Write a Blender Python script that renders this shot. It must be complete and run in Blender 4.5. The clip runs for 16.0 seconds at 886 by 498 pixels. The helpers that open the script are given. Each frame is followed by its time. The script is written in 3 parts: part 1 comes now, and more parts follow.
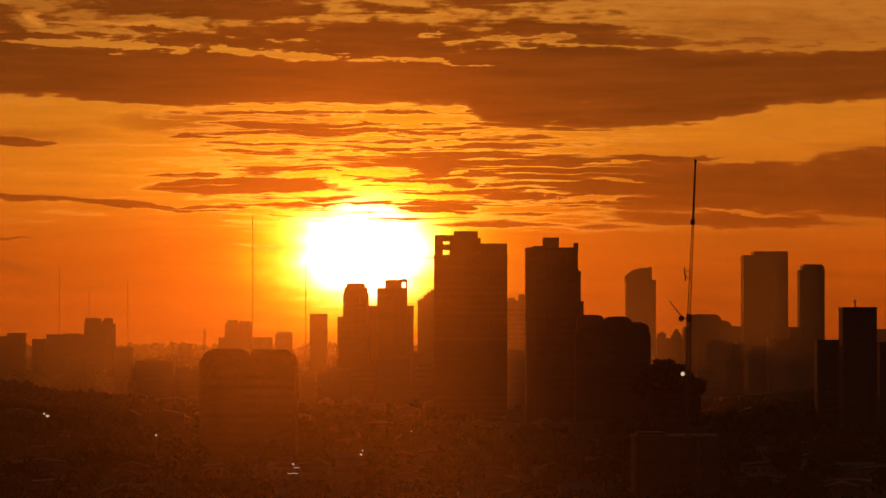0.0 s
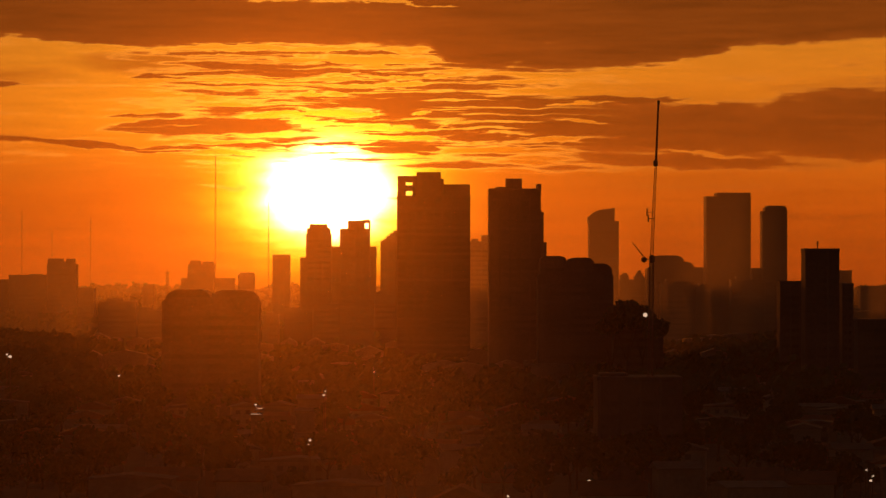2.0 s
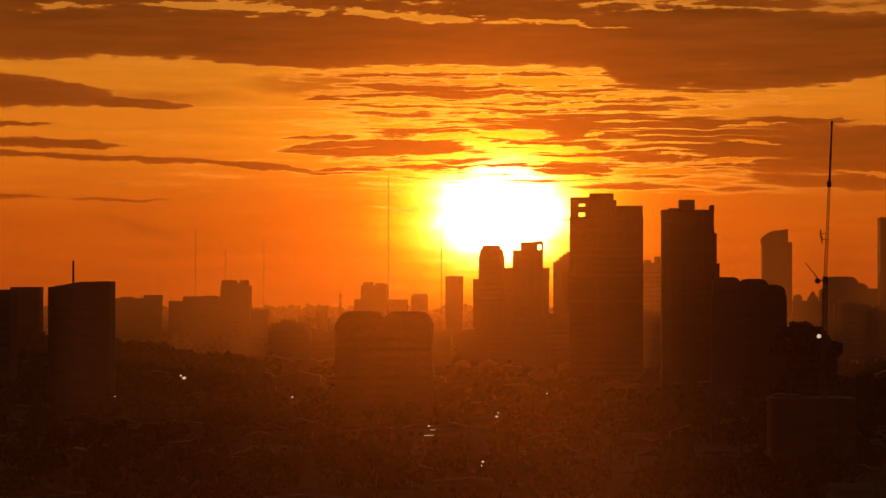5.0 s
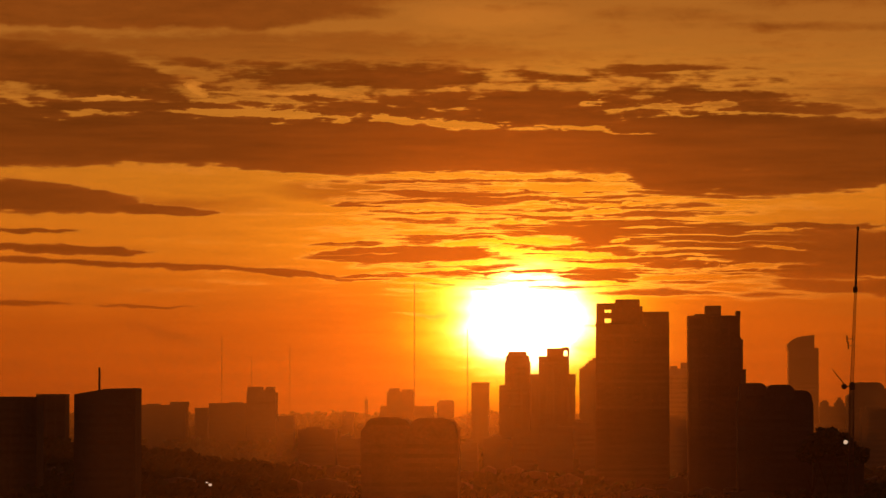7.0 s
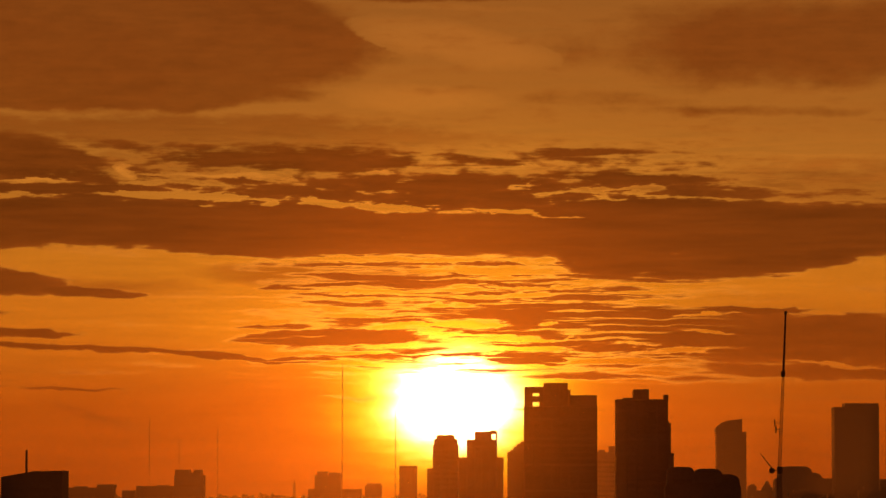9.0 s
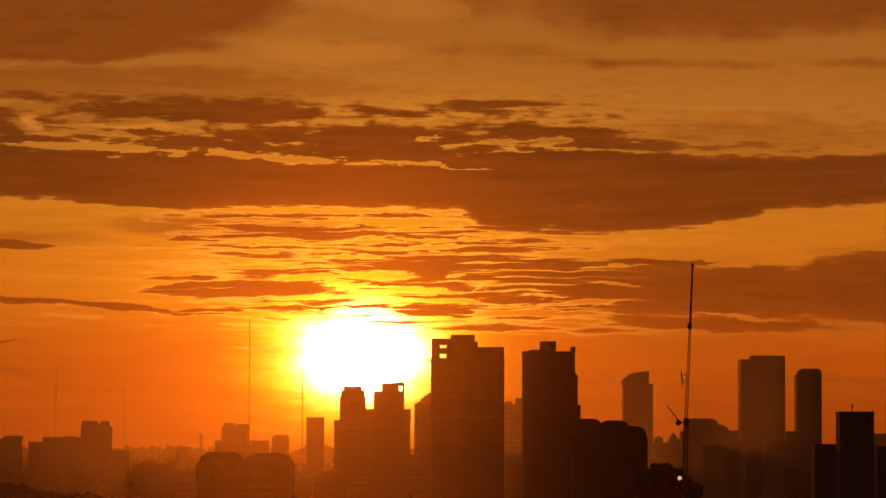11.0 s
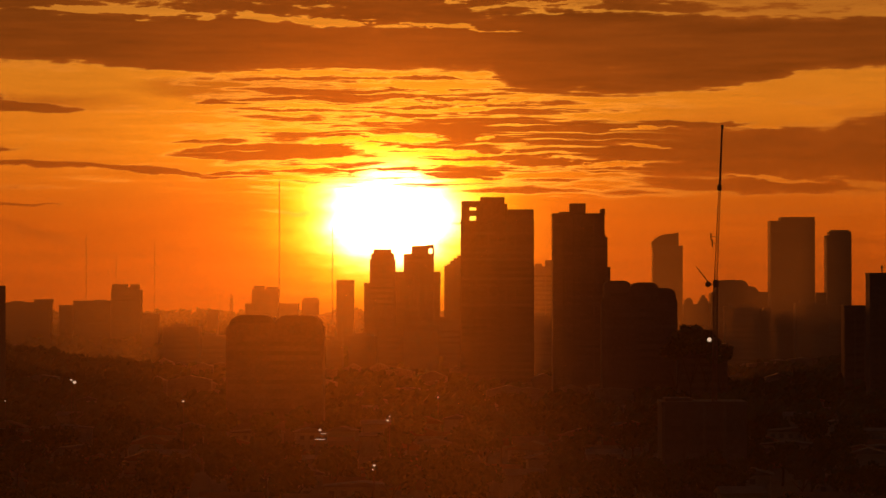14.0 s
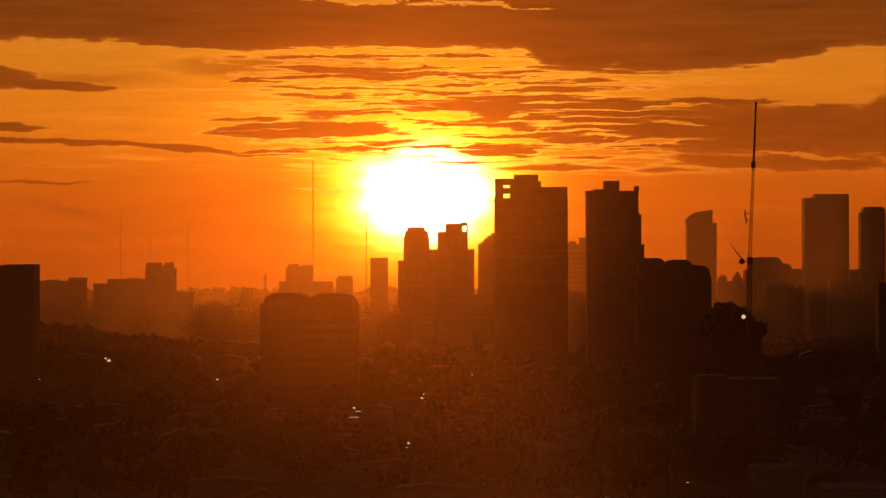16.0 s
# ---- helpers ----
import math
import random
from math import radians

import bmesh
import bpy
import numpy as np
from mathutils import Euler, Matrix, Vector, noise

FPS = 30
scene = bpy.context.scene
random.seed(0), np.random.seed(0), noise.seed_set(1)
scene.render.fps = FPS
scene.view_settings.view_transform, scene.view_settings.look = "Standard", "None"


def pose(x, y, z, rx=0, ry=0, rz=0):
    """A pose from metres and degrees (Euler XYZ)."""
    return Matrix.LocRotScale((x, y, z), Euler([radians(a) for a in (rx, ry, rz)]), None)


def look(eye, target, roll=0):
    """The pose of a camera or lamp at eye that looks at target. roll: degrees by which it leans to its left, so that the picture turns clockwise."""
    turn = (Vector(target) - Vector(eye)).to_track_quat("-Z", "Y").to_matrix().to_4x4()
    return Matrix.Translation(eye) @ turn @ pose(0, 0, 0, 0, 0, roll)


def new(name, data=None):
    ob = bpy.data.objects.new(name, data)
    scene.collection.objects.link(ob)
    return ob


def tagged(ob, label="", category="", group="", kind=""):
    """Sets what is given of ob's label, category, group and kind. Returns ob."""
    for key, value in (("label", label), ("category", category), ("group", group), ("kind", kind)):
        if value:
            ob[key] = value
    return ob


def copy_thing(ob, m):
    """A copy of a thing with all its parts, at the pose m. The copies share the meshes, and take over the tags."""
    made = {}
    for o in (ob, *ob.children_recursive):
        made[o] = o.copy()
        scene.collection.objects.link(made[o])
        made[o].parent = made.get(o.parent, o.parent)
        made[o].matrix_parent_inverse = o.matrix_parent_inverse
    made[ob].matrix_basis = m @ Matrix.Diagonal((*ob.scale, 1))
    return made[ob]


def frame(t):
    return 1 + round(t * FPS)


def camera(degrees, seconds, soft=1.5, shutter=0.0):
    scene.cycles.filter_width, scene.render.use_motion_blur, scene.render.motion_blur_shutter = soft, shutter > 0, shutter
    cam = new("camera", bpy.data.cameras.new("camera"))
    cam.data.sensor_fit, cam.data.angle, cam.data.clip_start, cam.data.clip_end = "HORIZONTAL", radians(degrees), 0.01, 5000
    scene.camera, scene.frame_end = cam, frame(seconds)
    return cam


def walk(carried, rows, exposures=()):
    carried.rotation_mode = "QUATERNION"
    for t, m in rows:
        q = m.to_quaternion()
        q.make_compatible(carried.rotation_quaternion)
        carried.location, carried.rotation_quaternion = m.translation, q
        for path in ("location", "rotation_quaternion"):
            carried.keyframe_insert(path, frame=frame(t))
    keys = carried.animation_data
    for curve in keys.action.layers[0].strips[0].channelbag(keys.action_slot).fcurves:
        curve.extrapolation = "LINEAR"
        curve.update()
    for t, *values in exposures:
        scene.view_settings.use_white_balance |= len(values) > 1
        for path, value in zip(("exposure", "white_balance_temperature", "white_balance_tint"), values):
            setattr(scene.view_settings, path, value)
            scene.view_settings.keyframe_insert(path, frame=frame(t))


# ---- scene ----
# Viewpoint: an upper floor, 50 m above the plain, looking along +y at a city skyline under a low evening sun.
EYE = 50.0
EXPOSURES = [(0.0, -0.08), (1.5, -0.02), (3.0, 0.06), (4.2, 0.05), (6.3, -0.10), (7.0, -0.15), (8.5, -0.24), (9.2, -0.24), (11.3, -0.16), (12.5, -0.08), (14.0, -0.02), (16.0, 0.02)]
PATH = [  # seconds, yaw, tilt, lean in degrees
    (0.0, -0.0000, 91.2212, 0.0000),
    (0.5, -0.1683, 91.0925, 0.0254),
    (1.0, -0.3833, 90.8463, 0.0226),
    (1.5, -0.4923, 90.6007, 0.0349),
    (2.0, -0.5052, 90.4183, -0.0539),
    (2.5, -0.4651, 90.3347, -0.0520),
    (3.0, -0.2496, 90.3017, -0.1676),
    (3.5, 0.3903, 90.3051, -0.1909),
    (4.0, 1.0669, 90.3962, -0.2573),
    (4.2, 1.2521, 90.4410, -0.2165),
    (6.3, 2.2704, 91.5542, 0.1192),
    (6.5, 2.2422, 91.7343, 0.1233),
    (7.0, 2.1985, 92.1528, 0.0634),
    (7.5, 2.1257, 92.5298, 0.0266),
    (8.0, 1.9415, 92.8972, -0.0454),
    (8.5, 1.6288, 93.1565, -0.0743),
    (9.0, 1.2192, 93.2827, -0.0495),
    (9.2, 1.0872, 93.3020, -0.1184),
    (11.3, -0.1911, 92.3202, -0.0646),
    (11.5, -0.2672, 92.0846, -0.0321),
    (12.0, -0.3145, 91.6188, -0.0003),
    (12.5, -0.2089, 91.3136, -0.0169),
    (13.0, -0.0216, 91.0739, -0.0540),
    (13.5, 0.1822, 90.8978, -0.0492),
    (14.0, 0.3628, 90.7589, 0.0461),
    (14.5, 0.5070, 90.6208, 0.1463),
    (15.0, 0.6028, 90.5337, 0.2159),
    (15.5, 0.7020, 90.5011, 0.2432),
    (16.0, 0.8239, 90.4567, 0.1523),
]
cam = camera(12.0, 16.0, soft=1.5)
walk(cam, [(t, pose(0, 0, EYE, tilt, lean, yaw)) for t, yaw, tilt, lean in PATH], EXPOSURES)

# ---- sun and sky ----
SUN_BEARING, SUN_HEIGHT = -1.07, 1.21  # degrees
sun_data = bpy.data.lights.new("sun", "SUN")
sun_data.energy, sun_data.angle, sun_data.color = 2.2, radians(3.0), (1.0, 0.19, 0.010)
sun = new("sun", sun_data)
sun.matrix_world = look((-60, 3000, 150), (-60 - 100 * math.tan(radians(SUN_BEARING)), 2900, 150 - 100 * math.tan(radians(SUN_HEIGHT))))


class Nodes:
    """Short hand for node trees."""

    def __init__(self, tree):
        self.tree = tree
        tree.nodes.clear()

    def add(self, kind, **values):
        n = self.tree.nodes.new(kind)
        for key, value in values.items():
            setattr(n, key, value)
        return n

    def put(self, socket, value):
        if isinstance(value, bpy.types.NodeSocket):
            self.tree.links.new(value, socket)
        elif value is not None:
            socket.default_value = value

    def m(self, op, a, b=None, c=None, clamp=False):
        n = self.add("ShaderNodeMath", operation=op, use_clamp=clamp)
        for socket, value in zip(n.inputs, (a, b, c)):
            self.put(socket, value)
        return n.outputs[0]

    def step(self, x, low, high):
        n = self.add("ShaderNodeMapRange", interpolation_type="SMOOTHSTEP")
        self.put(n.inputs[0], x)
        n.inputs[1].default_value, n.inputs[2].default_value = low, high
        return n.outputs[0]

    def join(self, x, y, z=0.0):
        n = self.add("ShaderNodeCombineXYZ")
        for socket, value in zip(n.inputs, (x, y, z)):
            self.put(socket, value)
        return n.outputs[0]

    def noise(self, vector, scale, detail=4.0, rough=0.55, out=0):
        n = self.add("ShaderNodeTexNoise")
        self.put(n.inputs["Vector"], vector)
        n.inputs["Scale"].default_value, n.inputs["Detail"].default_value, n.inputs["Roughness"].default_value = scale, detail, rough
        return n.outputs[out]

    def ramp(self, x, stops):
        n = self.add("ShaderNodeValToRGB")
        e = n.color_ramp.elements
        while len(e) < len(stops):
            e.new(0.5)
        for item, (place, colour) in zip(e, stops):
            item.position, item.color = place, (*colour, 1)
        self.put(n.inputs[0], x)
        return n.outputs[0]

    def mix(self, f, a, b, blend="MIX"):
        n = self.add("ShaderNodeMix", data_type="RGBA", blend_type=blend)
        for socket, value in ((n.inputs[0], f), (n.inputs[6], a), (n.inputs[7], b)):
            self.put(socket, (*value, 1) if isinstance(value, tuple) else value)
        return n.outputs[2]


def cloud_field(k, u, v, banks):
    """Cover of soft lens-shaped cloud banks: bearing, height, half length, half thickness, slope, strength."""
    total = None
    for u0, v0, half, thick, slope, strength in banks:
        du = k.m("SUBTRACT", u, u0)
        dv = k.m("MULTIPLY_ADD", du, -slope, k.m("SUBTRACT", v, v0))
        a = k.m("MULTIPLY", du, 1 / half)
        b = k.m("MULTIPLY", dv, 1 / thick)
        e = k.m("MULTIPLY_ADD", a, k.m("MULTIPLY", a, -1.0), k.m("MULTIPLY_ADD", b, k.m("MULTIPLY", b, -1.0), 1.0))
        e = k.m("MULTIPLY", k.m("MAXIMUM", e, 0.0), strength)
        total = e if total is None else k.m("MAXIMUM", total, e)
    return total


world = bpy.data.worlds.new("evening_sky")
scene.world = world
world.use_nodes = True
k = Nodes(world.node_tree)
ray = k.add("ShaderNodeSeparateXYZ")
k.put(ray.inputs[0], k.add("ShaderNodeTexCoord").outputs["Generated"])
bearing = k.m("MULTIPLY", k.m("ARCTAN2", ray.outputs[0], ray.outputs[1]), 57.2958)
height = k.m("MULTIPLY", k.m("ARCSINE", ray.outputs[2]), 57.2958)
flat = k.join(bearing, k.m("MULTIPLY", height, 3.5))
bend = k.add("ShaderNodeSeparateColor")
k.put(bend.inputs[0], k.noise(flat, 0.75, 5.0, 0.6, 1))
fray = k.add("ShaderNodeSeparateColor")
k.put(fray.inputs[0], k.noise(k.join(k.m("MULTIPLY", bearing, 0.55), k.m("MULTIPLY", height, 2.0), 7.0), 4.5, 3.0, 0.5, 1))
u = k.m("MULTIPLY_ADD", k.m("SUBTRACT", bend.outputs[0], 0.5), 0.45, bearing)
v = k.m("MULTIPLY_ADD", k.m("SUBTRACT", bend.outputs[1], 0.5), 0.14, height)
v = k.m("MULTIPLY_ADD", k.m("SUBTRACT", fray.outputs[1], 0.5), 0.11, v)
BELT_BANKS = [  # bearing, height, half length, half thickness, slope, strength
    (-7.34, 4.6, 1.75, 0.384, -0.185, 1.19), (-6.47, 4.09, 1.54, 0.069, -0.007, 0.94), (-7.86, 4.02, 0.61, 0.092, 0.0, 0.77),
    (-3.29, 4.51, 2.19, 0.23, -0.004, 0.66), (-5.74, 4.69, 1.04, 0.123, -0.093, 0.27), (-1.1, 4.15, 1.84, 0.169, -0.01, 0.66),
    (0.67, 4.6, 0.84, 0.061, 0.018, 0.66), (-0.75, 4.5, 0.65, 0.084, -0.082, 0.54), (1.36, 4.23, 1.23, 0.1, -0.025, 0.66),
    (2.44, 4.06, 1.23, 0.138, -0.062, 0.36), (-0.75, 3.93, 1.57, 0.169, -0.024, 0.6), (4.74, 4.04, 1.84, 0.154, 0.01, 0.3),
    (-5.86, 3.94, 1.23, 0.061, 0.025, 0.3), (-3.05, 4.06, 0.88, 0.108, -0.07, 0.54),
]
WEST_BANKS = [  # low clouds away from the sun
    (-7.89, 2.84, 1.65, 0.253, -0.047, 1.4), (-6.09, 2.69, 1.0, 0.077, -0.046, 1.0), (-7.78, 2.39, 1.0, 0.046, -0.008, 0.8),
    (-7.39, 2.15, 1.54, 0.084, -0.02, 1.2), (-6.86, 1.95, 2.15, 0.054, -0.036, 1.0), (-4.51, 1.83, 1.57, 0.046, -0.068, 1.1),
    (-3.29, 1.77, 0.73, 0.054, 0.021, 0.9), (-8.24, 1.43, 1.31, 0.046, -0.012, 0.8), (-6.2, 1.39, 0.96, 0.038, -0.016, 0.7),
    (-5.86, 0.99, 0.92, 0.123, -0.292, 0.3), (-6.86, 1.61, 1.92, 0.038, -0.014, 0.25),
]
THIN_BANKS = [  # lenses above and beside the sun
    (-2.79, 2.08, 1.42, 0.131, 0.027, 1.25), (-2.52, 2.77, 1.34, 0.054, 0.014, 1.2), (-1.98, 2.88, 0.88, 0.061, -0.009, 0.8),
    (-0.08, 1.78, 0.6, 0.092, -0.039, 1.6), (-1.21, 1.87, 0.73, 0.054, -0.032, 0.9), (-3.55, 2.21, 0.61, 0.031, 0.013, 0.7),
    (-1.9, 1.85, 0.73, 0.031, 0.011, 0.7), (-0.64, 2.61, 0.31, 0.108, -0.025, 0.9), (-1.52, 2.27, 0.42, 0.046, 0.018, 0.7),
    (0.4, 2.35, 1.04, 0.123, 0.022, 0.9), (0.44, 2.15, 0.77, 0.038, 0.01, 0.8), (-2.4, 1.27, 0.69, 0.023, -0.039, 0.35),
    (-0.02, 1.13, 0.46, 0.023, 0.008, 0.45), (-0.48, 2.94, 0.92, 0.031, -0.008, 0.5),
]
EAST_BANKS = [  # broad dim cloud towards the open side
    (2.32, 2.12, 2.42, 0.399, -0.01, 0.9), (4.01, 2.05, 2.57, 0.476, -0.015, 1.0), (6.35, 2.1, 2.53, 0.599, 0.015, 1.1),
    (2.36, 2.45, 1.92, 0.069, 0.008, 1.1), (4.13, 1.62, 2.46, 0.154, -0.023, 0.7), (0.32, 2.46, 1.27, 0.092, -0.048, 0.7),
    (2.36, 1.52, 1.31, 0.061, -0.018, 0.35), (4.09, 1.27, 1.73, 0.046, -0.013, 0.3), (0.82, 1.55, 1.15, 0.061, 0.013, 0.5),
    (5.43, 0.86, 2.69, 0.061, 0.011, 0.25),
]
GAPS = [  # bright openings between the banks
    (-5.55, 4.31, 0.23, 0.123, -0.367, 1.2), (-4.19, 4.27, 1.25, 0.046, -0.022, 1.1), (-4.71, 3.99, 1.31, 0.061, -0.032, 1.0),
    (-2.86, 3.9, 0.38, 0.069, -0.1, 1.2), (-1.86, 3.84, 0.61, 0.061, -0.013, 1.2), (-0.17, 4.12, 0.46, 0.038, 0.067, 0.7),
    (1.09, 4.1, 0.73, 0.038, 0.032, 0.6), (-6.7, 4.2, 0.54, 0.038, 0.0, 0.9), (-0.0, 3.76, 1.17, 0.023, -0.072, 0.9),
    (1.94, 3.23, 0.23, 0.031, -0.017, 0.8), (-2.09, 4.33, 0.23, 0.046, 0.0, 0.7), (3.86, 2.95, 0.88, 0.038, 0.052, 0.8),
    (2.36, 2.4, 0.54, 0.038, 0.057, 1.1), (2.36, 2.17, 0.84, 0.031, -0.055, 0.8), (2.05, 1.91, 1.0, 0.054, 0.062, 0.9),
]
GLINTS = [  # golden slits near the sun
    (-1.44, 3.13, 2.19, 0.038, -0.004, 1.0), (-0.6, 2.98, 1.27, 0.061, -0.024, 1.1), (-2.17, 2.69, 0.77, 0.038, -0.015, 1.0),
    (-0.17, 2.77, 1.08, 0.031, -0.014, 1.1), (0.09, 2.65, 0.42, 0.054, -0.009, 1.1), (-1.44, 2.25, 1.19, 0.061, 0.013, 1.1),
    (0.25, 2.26, 0.27, 0.031, 0.029, 1.0), (-0.87, 2.12, 1.0, 0.038, -0.031, 1.2), (-0.17, 2.05, 1.08, 0.023, 0.007, 1.2),
    (-0.02, 1.93, 0.77, 0.038, 0.01, 1.1), (4.09, 1.72, 1.11, 0.038, -0.09, 0.7), (4.05, 2.41, 0.38, 0.046, -0.06, 0.8),
    (1.21, 1.98, 0.77, 0.038, -0.02, 0.8), (-1.25, 2.5, 0.31, 0.046, 0.037, 0.9), (1.21, 1.77, 0.61, 0.038, 0.025, 0.8),
]
HIGH_BANKS = [  # soft high cloud
    (-6.55, 6.09, 4.99, 1.06, -0.008, 1.6), (4.28, 6.09, 4.61, 0.806, 0.025, 0.75),
    (-6.78, 5.45, 4.3, 0.353, -0.016, 1.3), (-7.55, 4.98, 3.53, 0.169, -0.011, 0.35), (-3.4, 7.98, 7.68, 0.922, 0.0, 1.2), (-1.1, 6.71, 1.54, 0.108, 0.025, 0.6),
    (1.05, 5.33, 1.69, 0.169, -0.045, 0.35), (3.51, 5.16, 3.84, 0.108, -0.008, 0.3),
]
HIGH_GAPS = [  # openings in the high cloud
    (-1.06, 6.08, 1.57, 0.292, -0.171, 1.4), (-1.63, 5.35, 1.31, 0.23, -0.024, 1.2), (-0.98, 6.54, 1.42, 0.061, -0.016, 0.5),
]
SOFT_BANKS = [  # thin half-clear cloud
    (-2.86, 2.92, 2.23, 0.215, -0.014, 1.1), (-5.55, 2.76, 1.54, 0.154, -0.015, 0.6), (3.13, 2.1, 3.46, 0.653, -0.011, 0.7),
    (-0.87, 2.37, 2.07, 0.614, 0.0, 0.35), (-4.4, 4.85, 4.84, 0.307, -0.02, 1.0), (-4.17, 4.38, 4.61, 0.323, -0.021, 0.9), (3.9, 4.14, 3.46, 0.422, 0.0, 0.7),
    (-7.66, 1.02, 1.5, 0.23, 0.026, 0.35), (-5.97, 0.99, 1.27, 0.169, -0.242, 0.45), (3.9, 1.37, 3.46, 0.307, 0.0, 0.4),
    (5.82, 2.6, 1.54, 0.154, 0.05, 0.4), (0.82, 4.21, 2.69, 0.23, -0.029, 0.9),
]
# edges of the long bank across the sky: share of the way from 9 W to 8 E, share of the way from 2 to 5 degrees up
BANK_TOP = [(-0.0004, 0.6554), (0.1035, 0.6657), (0.1803, 0.6605), (0.2164, 0.6401), (0.2435, 0.6247), (0.2842, 0.6375), (0.3294, 0.6349), (0.3655, 0.6093), (0.3972, 0.5889), (0.4423, 0.5761), (0.4875, 0.6068), (0.5372, 0.6298), (0.5914, 0.6605), (0.6456, 0.6605), (0.736, 0.6298), (0.8119, 0.6349), (0.9619, 0.6554)]
BANK_FOOT = [(-0.0004, 0.425), (0.1035, 0.4148), (0.1487, 0.4378), (0.221, 0.4276), (0.2435, 0.4045), (0.2842, 0.3815), (0.3294, 0.3866), (0.4197, 0.4045), (0.5462, 0.3866), (0.5688, 0.3072), (0.6005, 0.2893), (0.6908, 0.2816), (0.7224, 0.297), (0.7676, 0.3354), (0.7947, 0.384), (0.8444, 0.4122), (0.9619, 0.4352)]
across = k.m("MULTIPLY", k.m("ADD", u, 9.0), 1 / 17.0, clamp=True)


def bank_edge(stops):
    return k.m("MULTIPLY_ADD", k.ramp(across, [(x, (y, y, y)) for x, y in stops]), 3.0, 2.0)


main_bank = k.m("MINIMUM", k.m("SUBTRACT", bank_edge(BANK_TOP), v), k.m("SUBTRACT", v, bank_edge(BANK_FOOT)))
main_bank = k.m("MINIMUM", k.m("MULTIPLY_ADD", main_bank, 7.0, 0.2), 1.5)
bank = k.m("MAXIMUM", main_bank, 0.0)
for banks in (BELT_BANKS, WEST_BANKS, THIN_BANKS, EAST_BANKS):
    bank = k.m("MAXIMUM", bank, cloud_field(k, u, v, banks))
lumps = k.noise(k.join(k.m("MULTIPLY", bearing, 0.7), k.m("MULTIPLY", height, 2.2), 31.0), 3.2, 6.0, 0.62)
gap_u = k.m("MULTIPLY_ADD", k.m("SUBTRACT", fray.outputs[0], 0.5), 0.7, u)
gap_v = k.m("MULTIPLY_ADD", k.m("SUBTRACT", lumps, 0.5), 0.16, v)
gap = k.m("MINIMUM", k.m("MAXIMUM", cloud_field(k, gap_u, gap_v, GAPS), cloud_field(k, gap_u, gap_v, GLINTS)), 1.0)
bank = k.m("MULTIPLY", bank, k.m("MULTIPLY_ADD", gap, -1.0, 1.0))
streaks = k.noise(k.join(k.m("MULTIPLY", bearing, 0.6), k.m("MULTIPLY", height, 6.0), 3.0), 1.1, 7.0, 0.62)
threads = k.noise(k.join(k.m("MULTIPLY", bearing, 0.22), k.m("MULTIPLY", k.m("MULTIPLY_ADD", bend.outputs[1], 0.16, height), 4.6), 9.0), 3.0, 4.0, 0.55)
above = k.m("MULTIPLY", k.step(height, 1.0, 1.9), k.m("MULTIPLY_ADD", k.step(height, 4.3, 5.2), -0.8, 1.0))
near_sun = k.m("MULTIPLY", k.step(k.m("ABSOLUTE", k.m("SUBTRACT", height, 2.45)), 1.15, 0.5), k.m("MULTIPLY", k.step(bearing, -4.4, -2.2), k.step(bearing, 3.4, 0.4)))
near_sun = k.m("MULTIPLY", near_sun, k.step(main_bank, 0.6, 0.1))
mottled = k.m("MULTIPLY", k.step(k.m("ABSOLUTE", k.m("SUBTRACT", height, 4.2)), 0.75, 0.3), k.step(bearing, 4.0, 1.5))
ragged = k.m("MULTIPLY", k.m("SUBTRACT", streaks, 0.51), k.m("MULTIPLY_ADD", above, 1.25, 0.12))
ragged = k.m("MULTIPLY_ADD", k.m("SUBTRACT", threads, 0.49), k.m("MULTIPLY_ADD", k.m("MAXIMUM", near_sun, k.m("MULTIPLY", mottled, 0.6)), 1.9, 0.4), ragged)
ragged = k.m("MULTIPLY_ADD", k.m("SUBTRACT", fray.outputs[0], 0.5), k.m("MULTIPLY_ADD", mottled, 1.3, k.m("MULTIPLY", above, 0.6)), ragged)
bank = k.m("ADD", bank, k.m("ADD", k.m("MULTIPLY", near_sun, k.m("MULTIPLY_ADD", gap, -0.45, 0.36)), k.m("MULTIPLY", mottled, k.m("MULTIPLY_ADD", gap, -0.9, 0.42))))
aloft = k.step(height, 3.95, 4.35)
dense = k.m("MULTIPLY_ADD", k.m("SUBTRACT", lumps, 0.5), k.m("MULTIPLY", mottled, 1.3), k.m("ADD", bank, ragged))
dense = k.m("MULTIPLY_ADD", k.m("SUBTRACT", dense, 0.25), k.m("MULTIPLY_ADD", k.m("MULTIPLY", aloft, k.step(main_bank, 0.5, 0.0)), -0.62, 1.0), 0.25)
cover = k.step(dense, 0.0, 0.50)
slits = k.noise(k.join(k.m("MULTIPLY", bearing, 0.2), k.m("MULTIPLY", k.m("MULTIPLY_ADD", bend.outputs[1], 0.2, height), 6.5), 15.0), 3.0, 3.0, 0.5)
slits = k.m("MULTIPLY", k.step(slits, 0.55, 0.66), k.m("MULTIPLY_ADD", near_sun, 0.85, 0.0))
cover = k.m("MULTIPLY", cover, k.m("SUBTRACT", 1.0, slits))
puffs = k.add("ShaderNodeSeparateColor")
k.put(puffs.inputs[0], k.noise(k.join(bearing, k.m("MULTIPLY", height, 1.9), 21.0), 0.55, 8.0, 0.62, 1))
high_u = k.m("MULTIPLY_ADD", k.m("SUBTRACT", puffs.outputs[0], 0.5), 1.1, bearing)
